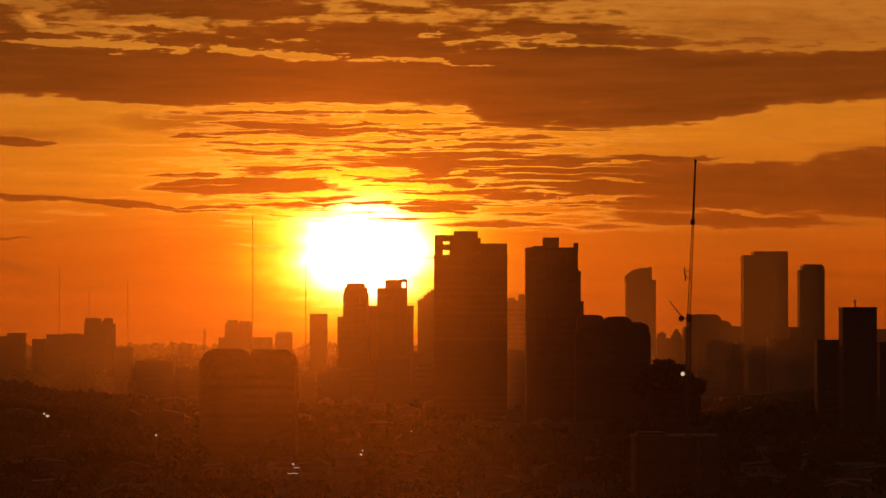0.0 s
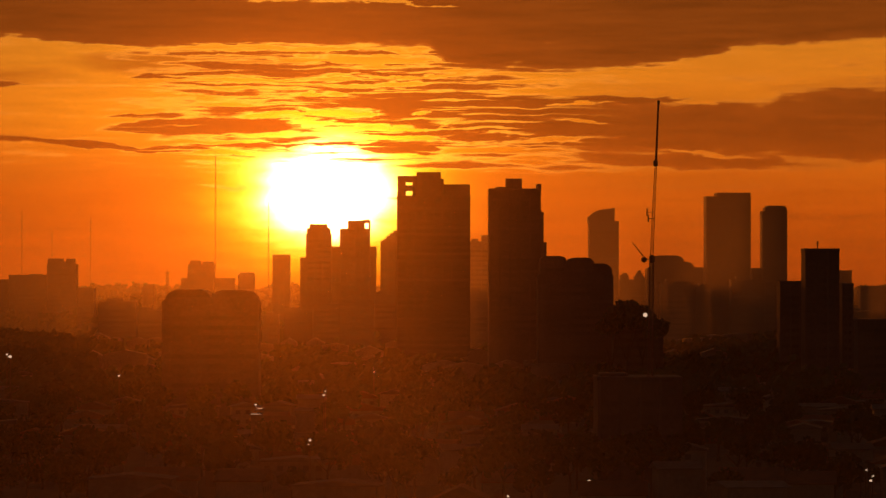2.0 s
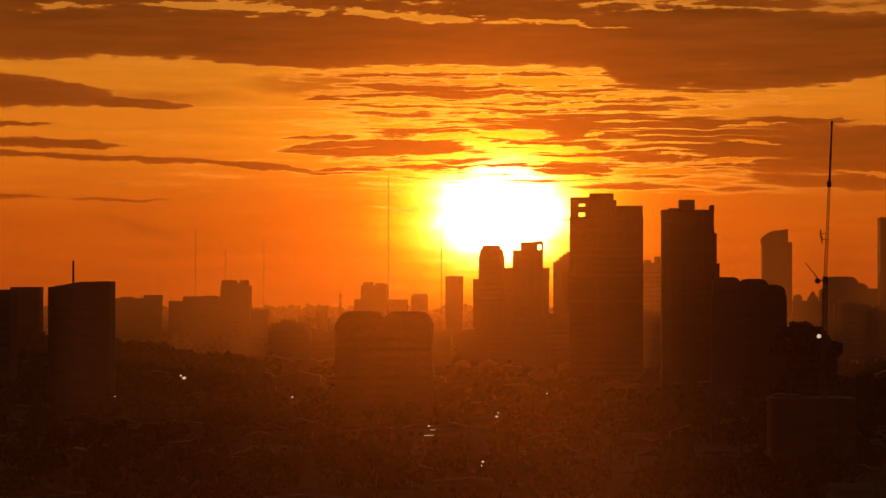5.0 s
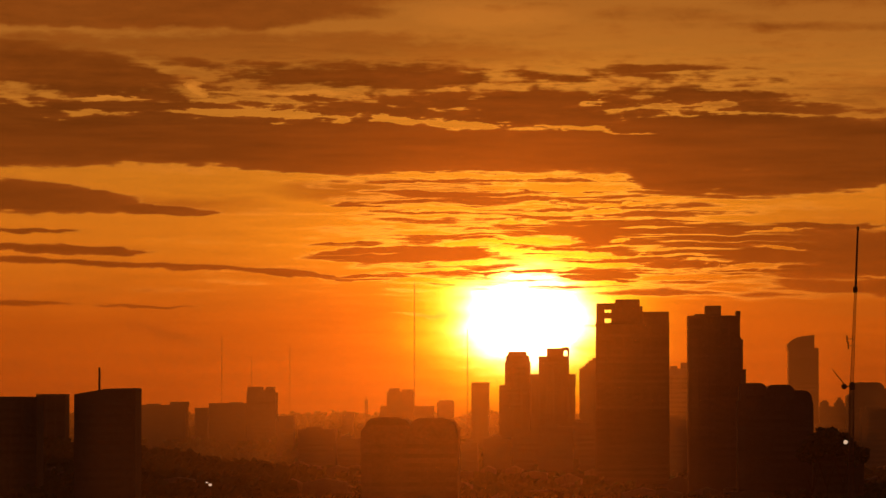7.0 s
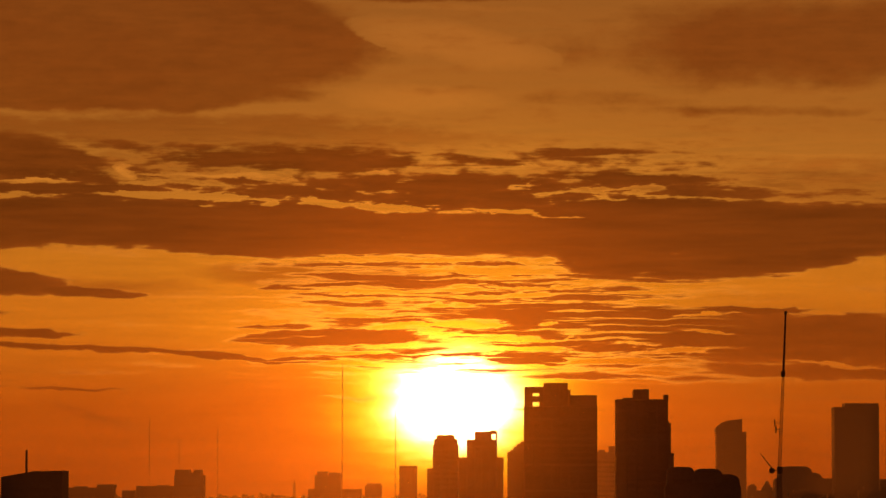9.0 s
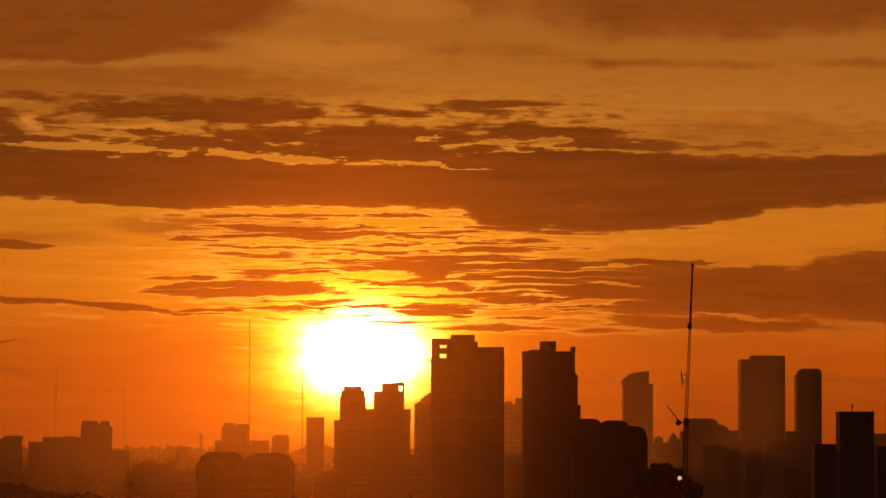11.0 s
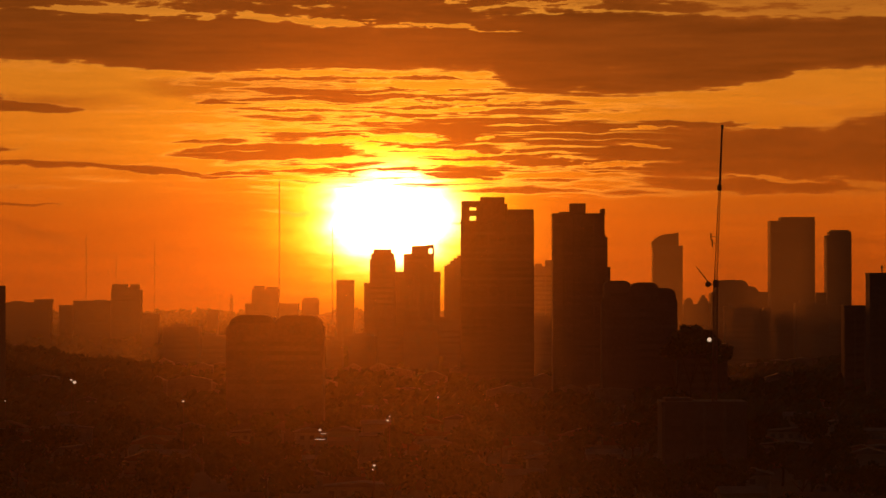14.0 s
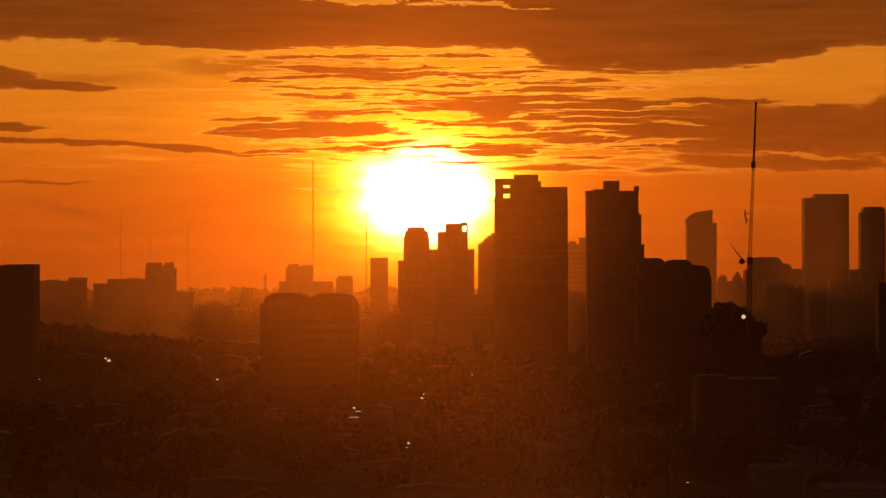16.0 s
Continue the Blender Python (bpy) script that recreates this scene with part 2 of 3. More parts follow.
high_v = k.m("MULTIPLY_ADD", k.m("SUBTRACT", puffs.outputs[1], 0.5), 0.45, height)
high = k.m("MULTIPLY_ADD", k.m("SUBTRACT", puffs.outputs[2], 0.5), 0.9, cloud_field(k, high_u, high_v, HIGH_BANKS))
high_gap = cloud_field(k, high_u, high_v, HIGH_GAPS)
high = k.m("SUBTRACT", high, k.m("MULTIPLY", high_gap, 1.2))
high = k.m("MULTIPLY", k.step(high, -0.05, 0.55), k.m("MULTIPLY_ADD", puffs.outputs[2], 0.3, 0.80))
high = k.m("MULTIPLY", k.m("MINIMUM", high, 1.0), k.step(height, 4.2, 4.9))
cover = k.m("MAXIMUM", cover, high)

offset_u = k.m("MULTIPLY_ADD", k.m("SUBTRACT", bend.outputs[2], 0.5), 0.45, k.m("SUBTRACT", bearing, SUN_BEARING))
offset_v = k.m("MULTIPLY_ADD", k.m("SUBTRACT", fray.outputs[2], 0.5), 0.26, k.m("SUBTRACT", height, SUN_HEIGHT))
away = k.m("SQRT", k.m("MULTIPLY_ADD", offset_u, k.m("MULTIPLY", offset_u, 0.72), k.m("MULTIPLY", k.m("MULTIPLY", offset_v, offset_v), 1.35)))
level = k.m("MULTIPLY", k.m("ADD", height, 1.0), 1 / 12.0, clamp=True)
clear = k.ramp(level, [
    (0.0, (0.5, 0.0558, 0.0016)), (0.10, (0.54, 0.0698, 0.0024)), (0.18, (0.62, 0.1023, 0.0032)), (0.27, (0.784, 0.1962, 0.0088)),
    (0.35, (0.672, 0.1962, 0.0114)), (0.44, (0.5664, 0.1817, 0.0192)), (0.58, (0.4543, 0.143, 0.0192)), (1.0, (0.13, 0.0465, 0.016))])
shade = k.ramp(level, [
    (0.0, (0.42, 0.0462, 0.0016)), (0.2, (0.345, 0.0562, 0.0029)), (0.30, (0.2682, 0.0534, 0.0043)), (0.40, (0.2157, 0.0458, 0.0043)),
    (0.50, (0.2475, 0.0533, 0.0048)), (0.60, (0.2475, 0.0556, 0.006)), (0.75, (0.198, 0.0477, 0.006)), (1.0, (0.10, 0.0372, 0.012))])


def bell(width, power):
    a = k.m("MULTIPLY", away, 1 / width)
    return k.m("MULTIPLY", k.m("POWER", 2.71828, k.m("MULTIPLY", k.m("MULTIPLY", a, a), -1.0)), power)


def tint(f, colour):
    return k.mix(1.0, k.join(f, f, f), colour, "MULTIPLY")


glow = k.mix(1.0, tint(bell(2.1, 1.0), (0.36, 0.045, 0.0)), tint(bell(0.75, 6.5), (1.0, 0.86, 0.015)), "ADD")
glow = k.mix(1.0, glow, tint(bell(1.25, 1.0), (0.5, 0.2, 0.0)), "ADD")
glow = k.mix(1.0, glow, tint(k.m("MULTIPLY", bell(2.3, 1.0), k.step(height, 1.3, 2.3)), (0.32, 0.25, 0.003)), "ADD")
edge = k.m("MULTIPLY", k.m("MULTIPLY", cover, k.m("SUBTRACT", 1.0, cover)), 4.0)
open_sky = k.mix(1.0, clear, glow, "ADD")
rim = k.m("MULTIPLY", k.m("MULTIPLY", edge, edge), k.m("ADD", bell(1.9, 1.3), k.m("MULTIPLY", bell(5.5, 0.34), above)))
grain = k.m("MULTIPLY_ADD", streaks, 0.9, k.m("MULTIPLY_ADD", threads, 0.5, 0.3))
half_clear = k.m("MULTIPLY_ADD", k.m("SUBTRACT", streaks, 0.5), 1.3, cloud_field(k, u, v, SOFT_BANKS))
half_clear = k.m("MULTIPLY", k.step(k.m("MULTIPLY_ADD", k.m("SUBTRACT", lumps, 0.5), k.m("MULTIPLY", aloft, 1.6), half_clear), 0.0, 0.9), k.m("MULTIPLY_ADD", aloft, 0.05, 0.68))
depth_in = k.step(k.m("ADD", bank, ragged), 0.10, 0.95)
grain = k.m("MULTIPLY", grain, k.m("MULTIPLY_ADD", depth_in, -0.42, 1.28))
grain = k.m("MULTIPLY_ADD", k.m("SUBTRACT", grain, 1.0), k.m("MULTIPLY_ADD", k.step(height, 4.3, 5.0), -0.75, 1.0), 1.0)
grain = k.m("MULTIPLY_ADD", k.m("SUBTRACT", lumps, 0.5), k.m("MULTIPLY_ADD", aloft, 0.35, 0.15), grain)
veiled = k.mix(1.0, tint(grain, shade), tint(bell(1.3, 1.0), (0.14, 0.03, 0.0)), "ADD")
open_sky = tint(k.m("MULTIPLY_ADD", k.m("MULTIPLY_ADD", streaks, 0.5, k.m("MULTIPLY_ADD", threads, 0.35, -0.43)), k.m("MULTIPLY_ADD", k.step(height, 4.3, 5.2), -0.45, 1.0), 1.0), open_sky)
open_sky = tint(k.m("MULTIPLY_ADD", k.m("MINIMUM", high_gap, 1.0), 0.22, 1.0), open_sky)
open_sky = tint(k.m("MULTIPLY_ADD", k.m("MULTIPLY", gap, aloft), 0.3, 1.0), open_sky)
open_sky = k.mix(k.m("MULTIPLY", half_clear, k.m("MULTIPLY_ADD", gap, -0.8, 1.0)), open_sky, veiled)
sky = k.mix(cover, open_sky, veiled)
sky = k.mix(1.0, sky, tint(rim, (1.0, 0.40, 0.04)), "ADD")
core = k.m("MULTIPLY", bell(0.40, 60.0), k.m("MULTIPLY_ADD", cover, -0.97, 1.0))
sky = k.mix(1.0, sky, tint(core, (1.0, 0.95, 0.55)), "ADD")
# away from the sunset the sky sinks into dusk
turned = k.step(away, 9.0, 75.0)
dusk = k.add("ShaderNodeTexSky", sky_type="NISHITA", sun_disc=False, sun_elevation=radians(SUN_HEIGHT), sun_rotation=radians(SUN_BEARING))
sky = k.mix(turned, sky, k.mix(1.0, dusk.outputs[0], (0.035, 0.026, 0.022), "MULTIPLY"))
back = k.add("ShaderNodeBackground")
k.put(back.inputs[0], sky)
k.put(k.add("ShaderNodeOutputWorld").inputs[0], back.outputs[0])


# ---- materials ----
def surface(name, colour, second, scale, rough=0.85, bump=0.3, metal=0.0, vary=0.25):
    """A weathered surface: two colours at two scales, fine relief and a little change from piece to piece."""
    mat = bpy.data.materials.new(name)
    mat.use_nodes = True
    n = Nodes(mat.node_tree)
    place = n.add("ShaderNodeTexCoord").outputs["Object"]
    coarse = n.noise(place, scale, 5.0, 0.6)
    fine = n.noise(place, scale * 14, 3.0, 0.6)
    blend = n.m("MULTIPLY_ADD", fine, 0.4, n.m("MULTIPLY", coarse, 0.8), clamp=True)
    col = n.mix(n.step(blend, 0.35, 0.85), colour, second)
    random_value = n.add("ShaderNodeObjectInfo").outputs["Random"]
    gain = n.m("MULTIPLY_ADD", random_value, vary, 1 - vary / 2)
    col = n.mix(1.0, col, n.join(gain, gain, gain), "MULTIPLY")
    p = n.add("ShaderNodeBsdfPrincipled")
    n.put(p.inputs["Base Color"], col)
    n.put(p.inputs["Roughness"], n.m("MULTIPLY_ADD", fine, 0.2, rough - 0.1, clamp=True))
    p.inputs["Metallic"].default_value = metal
    relief = n.add("ShaderNodeBump")
    relief.inputs["Strength"].default_value = bump
    relief.inputs["Distance"].default_value = 0.05
    n.put(relief.inputs["Height"], fine)
    n.put(p.inputs["Normal"], relief.outputs[0])
    n.put(n.add("ShaderNodeOutputMaterial").inputs[0], p.outputs[0])
    return mat


concrete = surface("weathered_concrete", (0.135, 0.12, 0.105), (0.09, 0.08, 0.075), 0.05)
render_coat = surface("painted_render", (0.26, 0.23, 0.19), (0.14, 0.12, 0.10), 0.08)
dark_cladding = surface("dark_cladding", (0.12, 0.10, 0.09), (0.07, 0.06, 0.06), 0.06, 0.9)
window_glass = surface("tinted_window_glass", (0.13, 0.115, 0.10), (0.088, 0.078, 0.072), 0.05, 0.8, 0.02)
dark_glass = surface("dark_window_glass", (0.115, 0.096, 0.086), (0.068, 0.058, 0.058), 0.06, 0.85, 0.02)
roof_tile = surface("clay_roof_tile", (0.22, 0.09, 0.05), (0.12, 0.06, 0.04), 0.3, 1.0, 0.6, 0.0, 0.7)
sheet_roof = surface("zinc_sheet_roof", (0.16, 0.15, 0.14), (0.10, 0.08, 0.07), 0.25, 1.0, 0.4, 0.0, 0.6)
steel = surface("galvanised_steel", (0.16, 0.10, 0.08), (0.10, 0.06, 0.05), 0.6, 0.6, 0.2, 0.5)
red_paint = surface("red_mast_paint", (0.30, 0.05, 0.03), (0.20, 0.04, 0.03), 0.6, 0.6, 0.2)
bark = surface("bark", (0.10, 0.07, 0.05), (0.05, 0.04, 0.03), 0.8, 0.95, 0.8)
leaves = surface("foliage", (0.05, 0.08, 0.025), (0.03, 0.045, 0.015), 0.25, 0.85, 0.5, 0.0, 0.6)
soil = surface("streets_and_yards", (0.07, 0.065, 0.055), (0.035, 0.04, 0.025), 0.02, 0.95, 0.5)


def lamp_glass():
    mat = bpy.data.materials.new("street_lamp_light")
    mat.use_nodes = True
    n = Nodes(mat.node_tree)
    e = n.add("ShaderNodeEmission")
    e.inputs[0].default_value, e.inputs[1].default_value = (1.0, 0.66, 0.42, 1), 0.75
    n.put(n.add("ShaderNodeOutputMaterial").inputs[0], e.outputs[0])
    return mat


lamp_light = lamp_glass()


def haze_layer(name, thickness, scale_height, lobes, even, glow_patch=None):
    """Sheet material that imitates thin evening haze and sun glow, denser towards the ground, that the low sun shines
    through: forward-scattering lobes (roughness, colour) and a little even scatter.
    """
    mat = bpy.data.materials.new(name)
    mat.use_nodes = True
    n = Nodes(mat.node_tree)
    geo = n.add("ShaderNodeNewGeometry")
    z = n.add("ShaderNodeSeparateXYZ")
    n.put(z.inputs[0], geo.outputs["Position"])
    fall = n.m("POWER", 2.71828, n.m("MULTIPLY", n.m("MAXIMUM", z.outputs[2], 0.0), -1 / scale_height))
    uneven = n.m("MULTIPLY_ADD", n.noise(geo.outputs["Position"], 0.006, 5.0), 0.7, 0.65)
    if glow_patch:
        x0, wide, top, gain = glow_patch  # extra sheet thickness low down, round x0, added to brighten that area
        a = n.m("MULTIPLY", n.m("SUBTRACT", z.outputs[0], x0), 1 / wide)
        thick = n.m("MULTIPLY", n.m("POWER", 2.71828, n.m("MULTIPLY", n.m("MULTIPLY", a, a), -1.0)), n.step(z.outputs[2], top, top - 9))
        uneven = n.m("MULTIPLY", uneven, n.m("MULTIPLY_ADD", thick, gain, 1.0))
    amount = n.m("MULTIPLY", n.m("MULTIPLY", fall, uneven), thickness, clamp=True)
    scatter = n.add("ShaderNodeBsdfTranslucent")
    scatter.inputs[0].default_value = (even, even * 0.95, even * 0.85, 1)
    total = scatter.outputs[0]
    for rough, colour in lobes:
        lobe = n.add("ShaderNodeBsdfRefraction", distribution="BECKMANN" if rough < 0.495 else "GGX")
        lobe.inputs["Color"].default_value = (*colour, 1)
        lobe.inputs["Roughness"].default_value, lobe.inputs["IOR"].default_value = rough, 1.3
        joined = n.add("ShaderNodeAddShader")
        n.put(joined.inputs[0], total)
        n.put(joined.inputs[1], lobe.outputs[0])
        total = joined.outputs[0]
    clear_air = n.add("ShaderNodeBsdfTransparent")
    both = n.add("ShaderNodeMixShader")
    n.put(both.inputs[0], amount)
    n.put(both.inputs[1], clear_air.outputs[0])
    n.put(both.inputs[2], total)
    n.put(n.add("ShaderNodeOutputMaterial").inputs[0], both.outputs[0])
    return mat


# ---- mesh helpers ----
def rise(y, x=0.0):
    """The plain climbs gently far behind the towers, with a low wooded swell on either side."""
    s = min(max((y - 2400) / 2500, 0), 1)
    swell = 23 * math.exp(-((x + 310) / 150) ** 2 - ((y - 2050) / 330) ** 2)
    swell += 12 * math.exp(-((x - 175) / 75) ** 2 - ((y - 1960) / 230) ** 2)
    return 25 * s * s * (3 - 2 * s) + swell


def mesh(name, verts, faces, mat):
    me = bpy.data.meshes.new(name)
    me.from_pydata(verts, [], faces)
    me.materials.append(mat)
    me.update()
    return me


BOX_FACES = [(0, 3, 2, 1), (4, 5, 6, 7), (0, 1, 5, 4), (1, 2, 6, 5), (2, 3, 7, 6), (3, 0, 4, 7)]


def box_data(x0, x1, y0, y1, z0, z1):
    return [(x0, y0, z0), (x1, y0, z0), (x1, y1, z0), (x0, y1, z0), (x0, y0, z1), (x1, y0, z1), (x1, y1, z1), (x0, y1, z1)]


def box(bm, x0, x1, y0, y1, z0, z1, bevel=0.0):
    vs = [bm.verts.new(p) for p in box_data(x0, x1, y0, y1, z0, z1)]
    fs = [bm.faces.new([vs[i] for i in f]) for f in BOX_FACES]
    if bevel:
        edges = {e for f in fs for e in f.edges}
        bmesh.ops.bevel(bm, geom=list(edges), offset=bevel, segments=1, affect="EDGES", clamp_overlap=True)


def prism(bm, profile, y0, y1):
    """A solid with the given upright profile (x, z), from y0 to y1."""
    a = [bm.verts.new((x, y0, z)) for x, z in profile]
    b = [bm.verts.new((x, y1, z)) for x, z in profile]
    bm.faces.new(a)
    bm.faces.new(b[::-1])
    for i in range(len(a)):
        j = (i + 1) % len(a)
        bm.faces.new((a[j], a[i], b[i], b[j]))
    bmesh.ops.recalc_face_normals(bm, faces=bm.faces[:])


def tube(bm, p, q, r, r2=None, sides=6):
    p, q = Vector(p), Vector(q)
    d = (q - p).normalized()
    s = d.orthogonal().normalized()
    t = d.cross(s)
    rings = []
    for c, rad in ((p, r), (q, r if r2 is None else r2)):
        rings.append([bm.verts.new(c + rad * (math.cos(6.28319 * i / sides) * s + math.sin(6.28319 * i / sides) * t)) for i in range(sides)])
    for i in range(sides):
        j = (i + 1) % sides
        bm.faces.new((rings[0][i], rings[0][j], rings[1][j], rings[1][i]))
    bm.faces.new(rings[0][::-1])
    bm.faces.new(rings[1])


def part(name, bm, material, parent, label=""):
    me = bpy.data.meshes.new(name)
    bm.to_mesh(me)
    bm.free()
    me.materials.append(material)
    ob = new(name, me)
    ob.parent = parent
    return tagged(ob, label)


def piece(name, me, parent, place):
    ob = new(name, me)
    ob.parent = parent
    ob.location = place
    return ob


def thing(name, label, category, x, y, z=None, group=""):
    ob = new(name)
    ob.location = (x, y, rise(y, x) if z is None else z)
    ob.empty_display_size = 1
    return tagged(ob, label, category, group)


# ---- setting ----
nx, ny = 60, 90
verts, faces = [], []
for j in range(ny + 1):
    y = -900 + 5850 * j / ny
    for i in range(nx + 1):
        x = -2400 + 4800 * i / nx
        verts.append((x, y, rise(y, x) + 0.6 * noise.noise((x * 0.01, y * 0.01, 0)) - 0.6))
for j in range(ny):
    for i in range(nx):
        a = j * (nx + 1) + i
        faces.append((a, a + 1, a + nx + 2, a + nx + 1))
ground = new("ground", mesh("ground", verts, faces, soil))
tagged(ground, "dark plain of streets, yards and scrub below the city", "ground", kind="structure")


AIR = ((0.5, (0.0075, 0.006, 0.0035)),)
# lobes of the near sheet, which imitate glare spreading round the sun
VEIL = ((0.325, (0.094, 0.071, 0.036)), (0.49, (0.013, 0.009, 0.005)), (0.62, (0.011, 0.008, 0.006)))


def haze(distance, thickness, scale_height, half, low, top, lobes=AIR, even=0.30, share=0.25, glow_patch=None):
    """A flat upright sheet standing in for haze in the air: fine level strands that fill a share of it, or one even
    sheet far off.
    """
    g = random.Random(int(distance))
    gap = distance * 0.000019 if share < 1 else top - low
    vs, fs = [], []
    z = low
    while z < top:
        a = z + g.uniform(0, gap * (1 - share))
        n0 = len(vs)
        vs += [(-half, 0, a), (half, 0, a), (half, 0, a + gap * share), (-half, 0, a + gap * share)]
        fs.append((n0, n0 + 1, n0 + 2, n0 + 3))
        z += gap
    ob = new("haze", mesh("haze", vs, fs, haze_layer("evening_haze_sheet", thickness / share, scale_height, lobes, even, glow_patch)))
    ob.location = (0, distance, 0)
    return tagged(ob, "flat upright sheet imitating warm evening haze lit by the low sun", "haze", kind="stuff")


# the sheet at 250 m lays an imitated sun glow over the whole skyline
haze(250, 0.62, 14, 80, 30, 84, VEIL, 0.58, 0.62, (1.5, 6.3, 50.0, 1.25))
# thickened on the left only, added to brighten the dark blocks there
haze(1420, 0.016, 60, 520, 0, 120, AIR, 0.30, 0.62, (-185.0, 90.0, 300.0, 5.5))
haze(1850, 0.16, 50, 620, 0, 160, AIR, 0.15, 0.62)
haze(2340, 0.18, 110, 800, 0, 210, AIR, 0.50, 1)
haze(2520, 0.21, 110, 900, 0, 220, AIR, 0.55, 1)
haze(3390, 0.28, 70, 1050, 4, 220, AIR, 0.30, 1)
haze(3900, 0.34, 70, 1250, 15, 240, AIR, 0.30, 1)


# ---- city towers ----
def tower(name, label, x0, x1, y, depth, top, body_mat=concrete, storey=3.4, bands=True, crown=(), category="building", piers=True):
    """A high-rise: body, window bands storey by storey, piers, parapet and roof blocks (x0, x1, y0, y1, height)."""
    if x0 > 0:
        x0 *= 1 + depth / y  # the side that faces the viewpoint
    if x1 < 0:
        x1 *= 1 + depth / y
    cx, w, base = (x0 + x1) / 2, x1 - x0, rise(y, (x0 + x1) / 2)
    ob = thing(name, label, category, cx, y + depth / 2)
    ob.location.z = base
    h = top - base
    bm = bmesh.new()
    box(bm, -w / 2, w / 2, -depth / 2, depth / 2, -1, h, 0.25)
    part("wall", bm, body_mat, ob)
    if bands:
        out = 0.04
        band = mesh("window_band", box_data(-w / 2 - out + 0.9, w / 2 + out - 0.9, -depth / 2 - out, depth / 2 + out, 0, storey * 0.42), BOX_FACES, dark_glass if body_mat is dark_cladding else window_glass)
        for i in range(int((h - 2.5) / storey)):
            piece("window_band", band, ob, (0, 0, 1.4 + i * storey))
        if piers:
            pier = mesh("pier", box_data(-0.35, 0.35, -depth / 2 - 0.3, -depth / 2 + 0.1, 0, h - 0.4), BOX_FACES, body_mat)
            count = max(2, round(w / 5))
            for i in range(count + 1):
                piece("pier", pier, ob, (-w / 2 + 0.4 + (w - 0.8) * i / count, 0, 0))
    bm = bmesh.new()
    box(bm, -w / 2 - 0.15, w / 2 + 0.15, -depth / 2 - 0.15, depth / 2 + 0.15, h - 0.5, h + 0.5, 0.1)
    part("parapet", bm, body_mat, ob)
    for a, b, c, d, up in crown:
        bm = bmesh.new()
        box(bm, a - cx, b - cx, c * depth / 2, d * depth / 2, h + 0.4, up - base, 0.2)
        part("roof_block", bm, body_mat, ob)
    return ob


def lobed_block(name, label, y, depth, lobes, mat=dark_cladding, storey=3.4):
    """A block of one or more wings with rounded roof edges: lobes (x0, x1, top, rounding)."""
    cx = (min(l[0] for l in lobes) + max(l[1] for l in lobes)) / 2
    base = rise(y, cx)
    ob = thing(name, label, "building", cx, y + depth / 2, base)
    for n0, (x0, x1, top, r) in enumerate(lobes):
        u0, u1, h = x0 - cx, x1 - cx, top - base
        profile = [(u0, -1), (u1, -1)]
        for i in range(7):
            a = math.pi / 2 * i / 6
            profile.append((u1 - r + r * math.cos(a), h - r * 0.75 + r * 0.75 * math.sin(a)))
        for i in range(7):
            a = math.pi / 2 * i / 6
            profile.append((u0 + r - r * math.sin(a), h - r * 0.75 + r * 0.75 * math.cos(a)))
        back = depth / 2 - 0.7 * n0
        bm = bmesh.new()
        prism(bm, profile, -back, back)
        part("wall", bm, mat, ob)
        band = mesh("window_band", box_data(u0 + 0.8, u1 - 0.8, -back - 0.04, back + 0.04, 0, storey * 0.42), BOX_FACES, dark_glass if mat is dark_cladding else window_glass)
        for i in range(int((h - r * 0.75 - 2.5) / storey)):
            piece("window_band", band, ob, (0, 0, 1.4 + i * storey))
    return ob


# the tall tower with an open roof frame
main_tower = tower("office_tower", "tall dark office tower with stepped roof and open roof frame", -4.72, 33.62, 2200, 34, 93.5, concrete,
                   crown=((5.6, 18.29, -0.8, 0.8, 106.33), (18.29, 19.76, -0.8, 0.8, 102.8),
                          (19.76, 33.48, -0.98, 0.98, 99.85)))
cx = main_tower.location.x
bm = bmesh.new()
low, top = 93.5 + 0.4, 104.27
for x0, x1, z0, z1 in ((-4.42, 0, low, top), (3.39, 5.6, low, top),
                       (0, 3.39, 100.88, top), (0, 3.39, 96.31, 99.4)):
    box(bm, x0 - cx, x1 - cx, -15, -12, z0 - main_tower.location.z, z1 - main_tower.location.z, 0.1)
part("roof_frame", bm, concrete, main_tower, "open concrete roof frame with sky showing through")

tower("apartment_tower", "hazy tower with sloping shoulder behind the office tower", -16.29, -3.26, 2700, 26, 74.41, concrete,
      crown=((-14.47, -3.26, -0.8, 0.8, 76.14), (-12.53, -3.26, -0.75, 0.75, 78.3), (-10.37, -3.26, -0.7, 0.7, 80.02), (-7.99, -3.26, -0.6, 0.6, 81.64)))
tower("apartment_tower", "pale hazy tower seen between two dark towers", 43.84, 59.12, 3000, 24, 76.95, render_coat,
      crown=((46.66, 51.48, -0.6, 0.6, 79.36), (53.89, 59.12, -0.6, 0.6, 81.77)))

second = tower("apartment_tower", "very dark tower with roof block and corner fin", 38.88, 64.08, 2000, 30, 92.9, dark_cladding,
               crown=((47.73, 55.24, -0.6, 0.6, 98.26), (62.21, 64.35, -0.9, 0.2, 95.58),
                      (42.63, 47.73, -0.7, 0.7, 94.24)))
tower("apartment_tower", "slim slab beside the very dark tower", 63.32, 68.37, 2090, 22, 83.06, concrete, piers=False,
      crown=((63.32, 67.53, -0.7, 0.7, 84.74),))
tower("apartment_tower", "slim lower slab beside the very dark tower", 65.41, 71.44, 2140, 22, 68.65, concrete, piers=False)

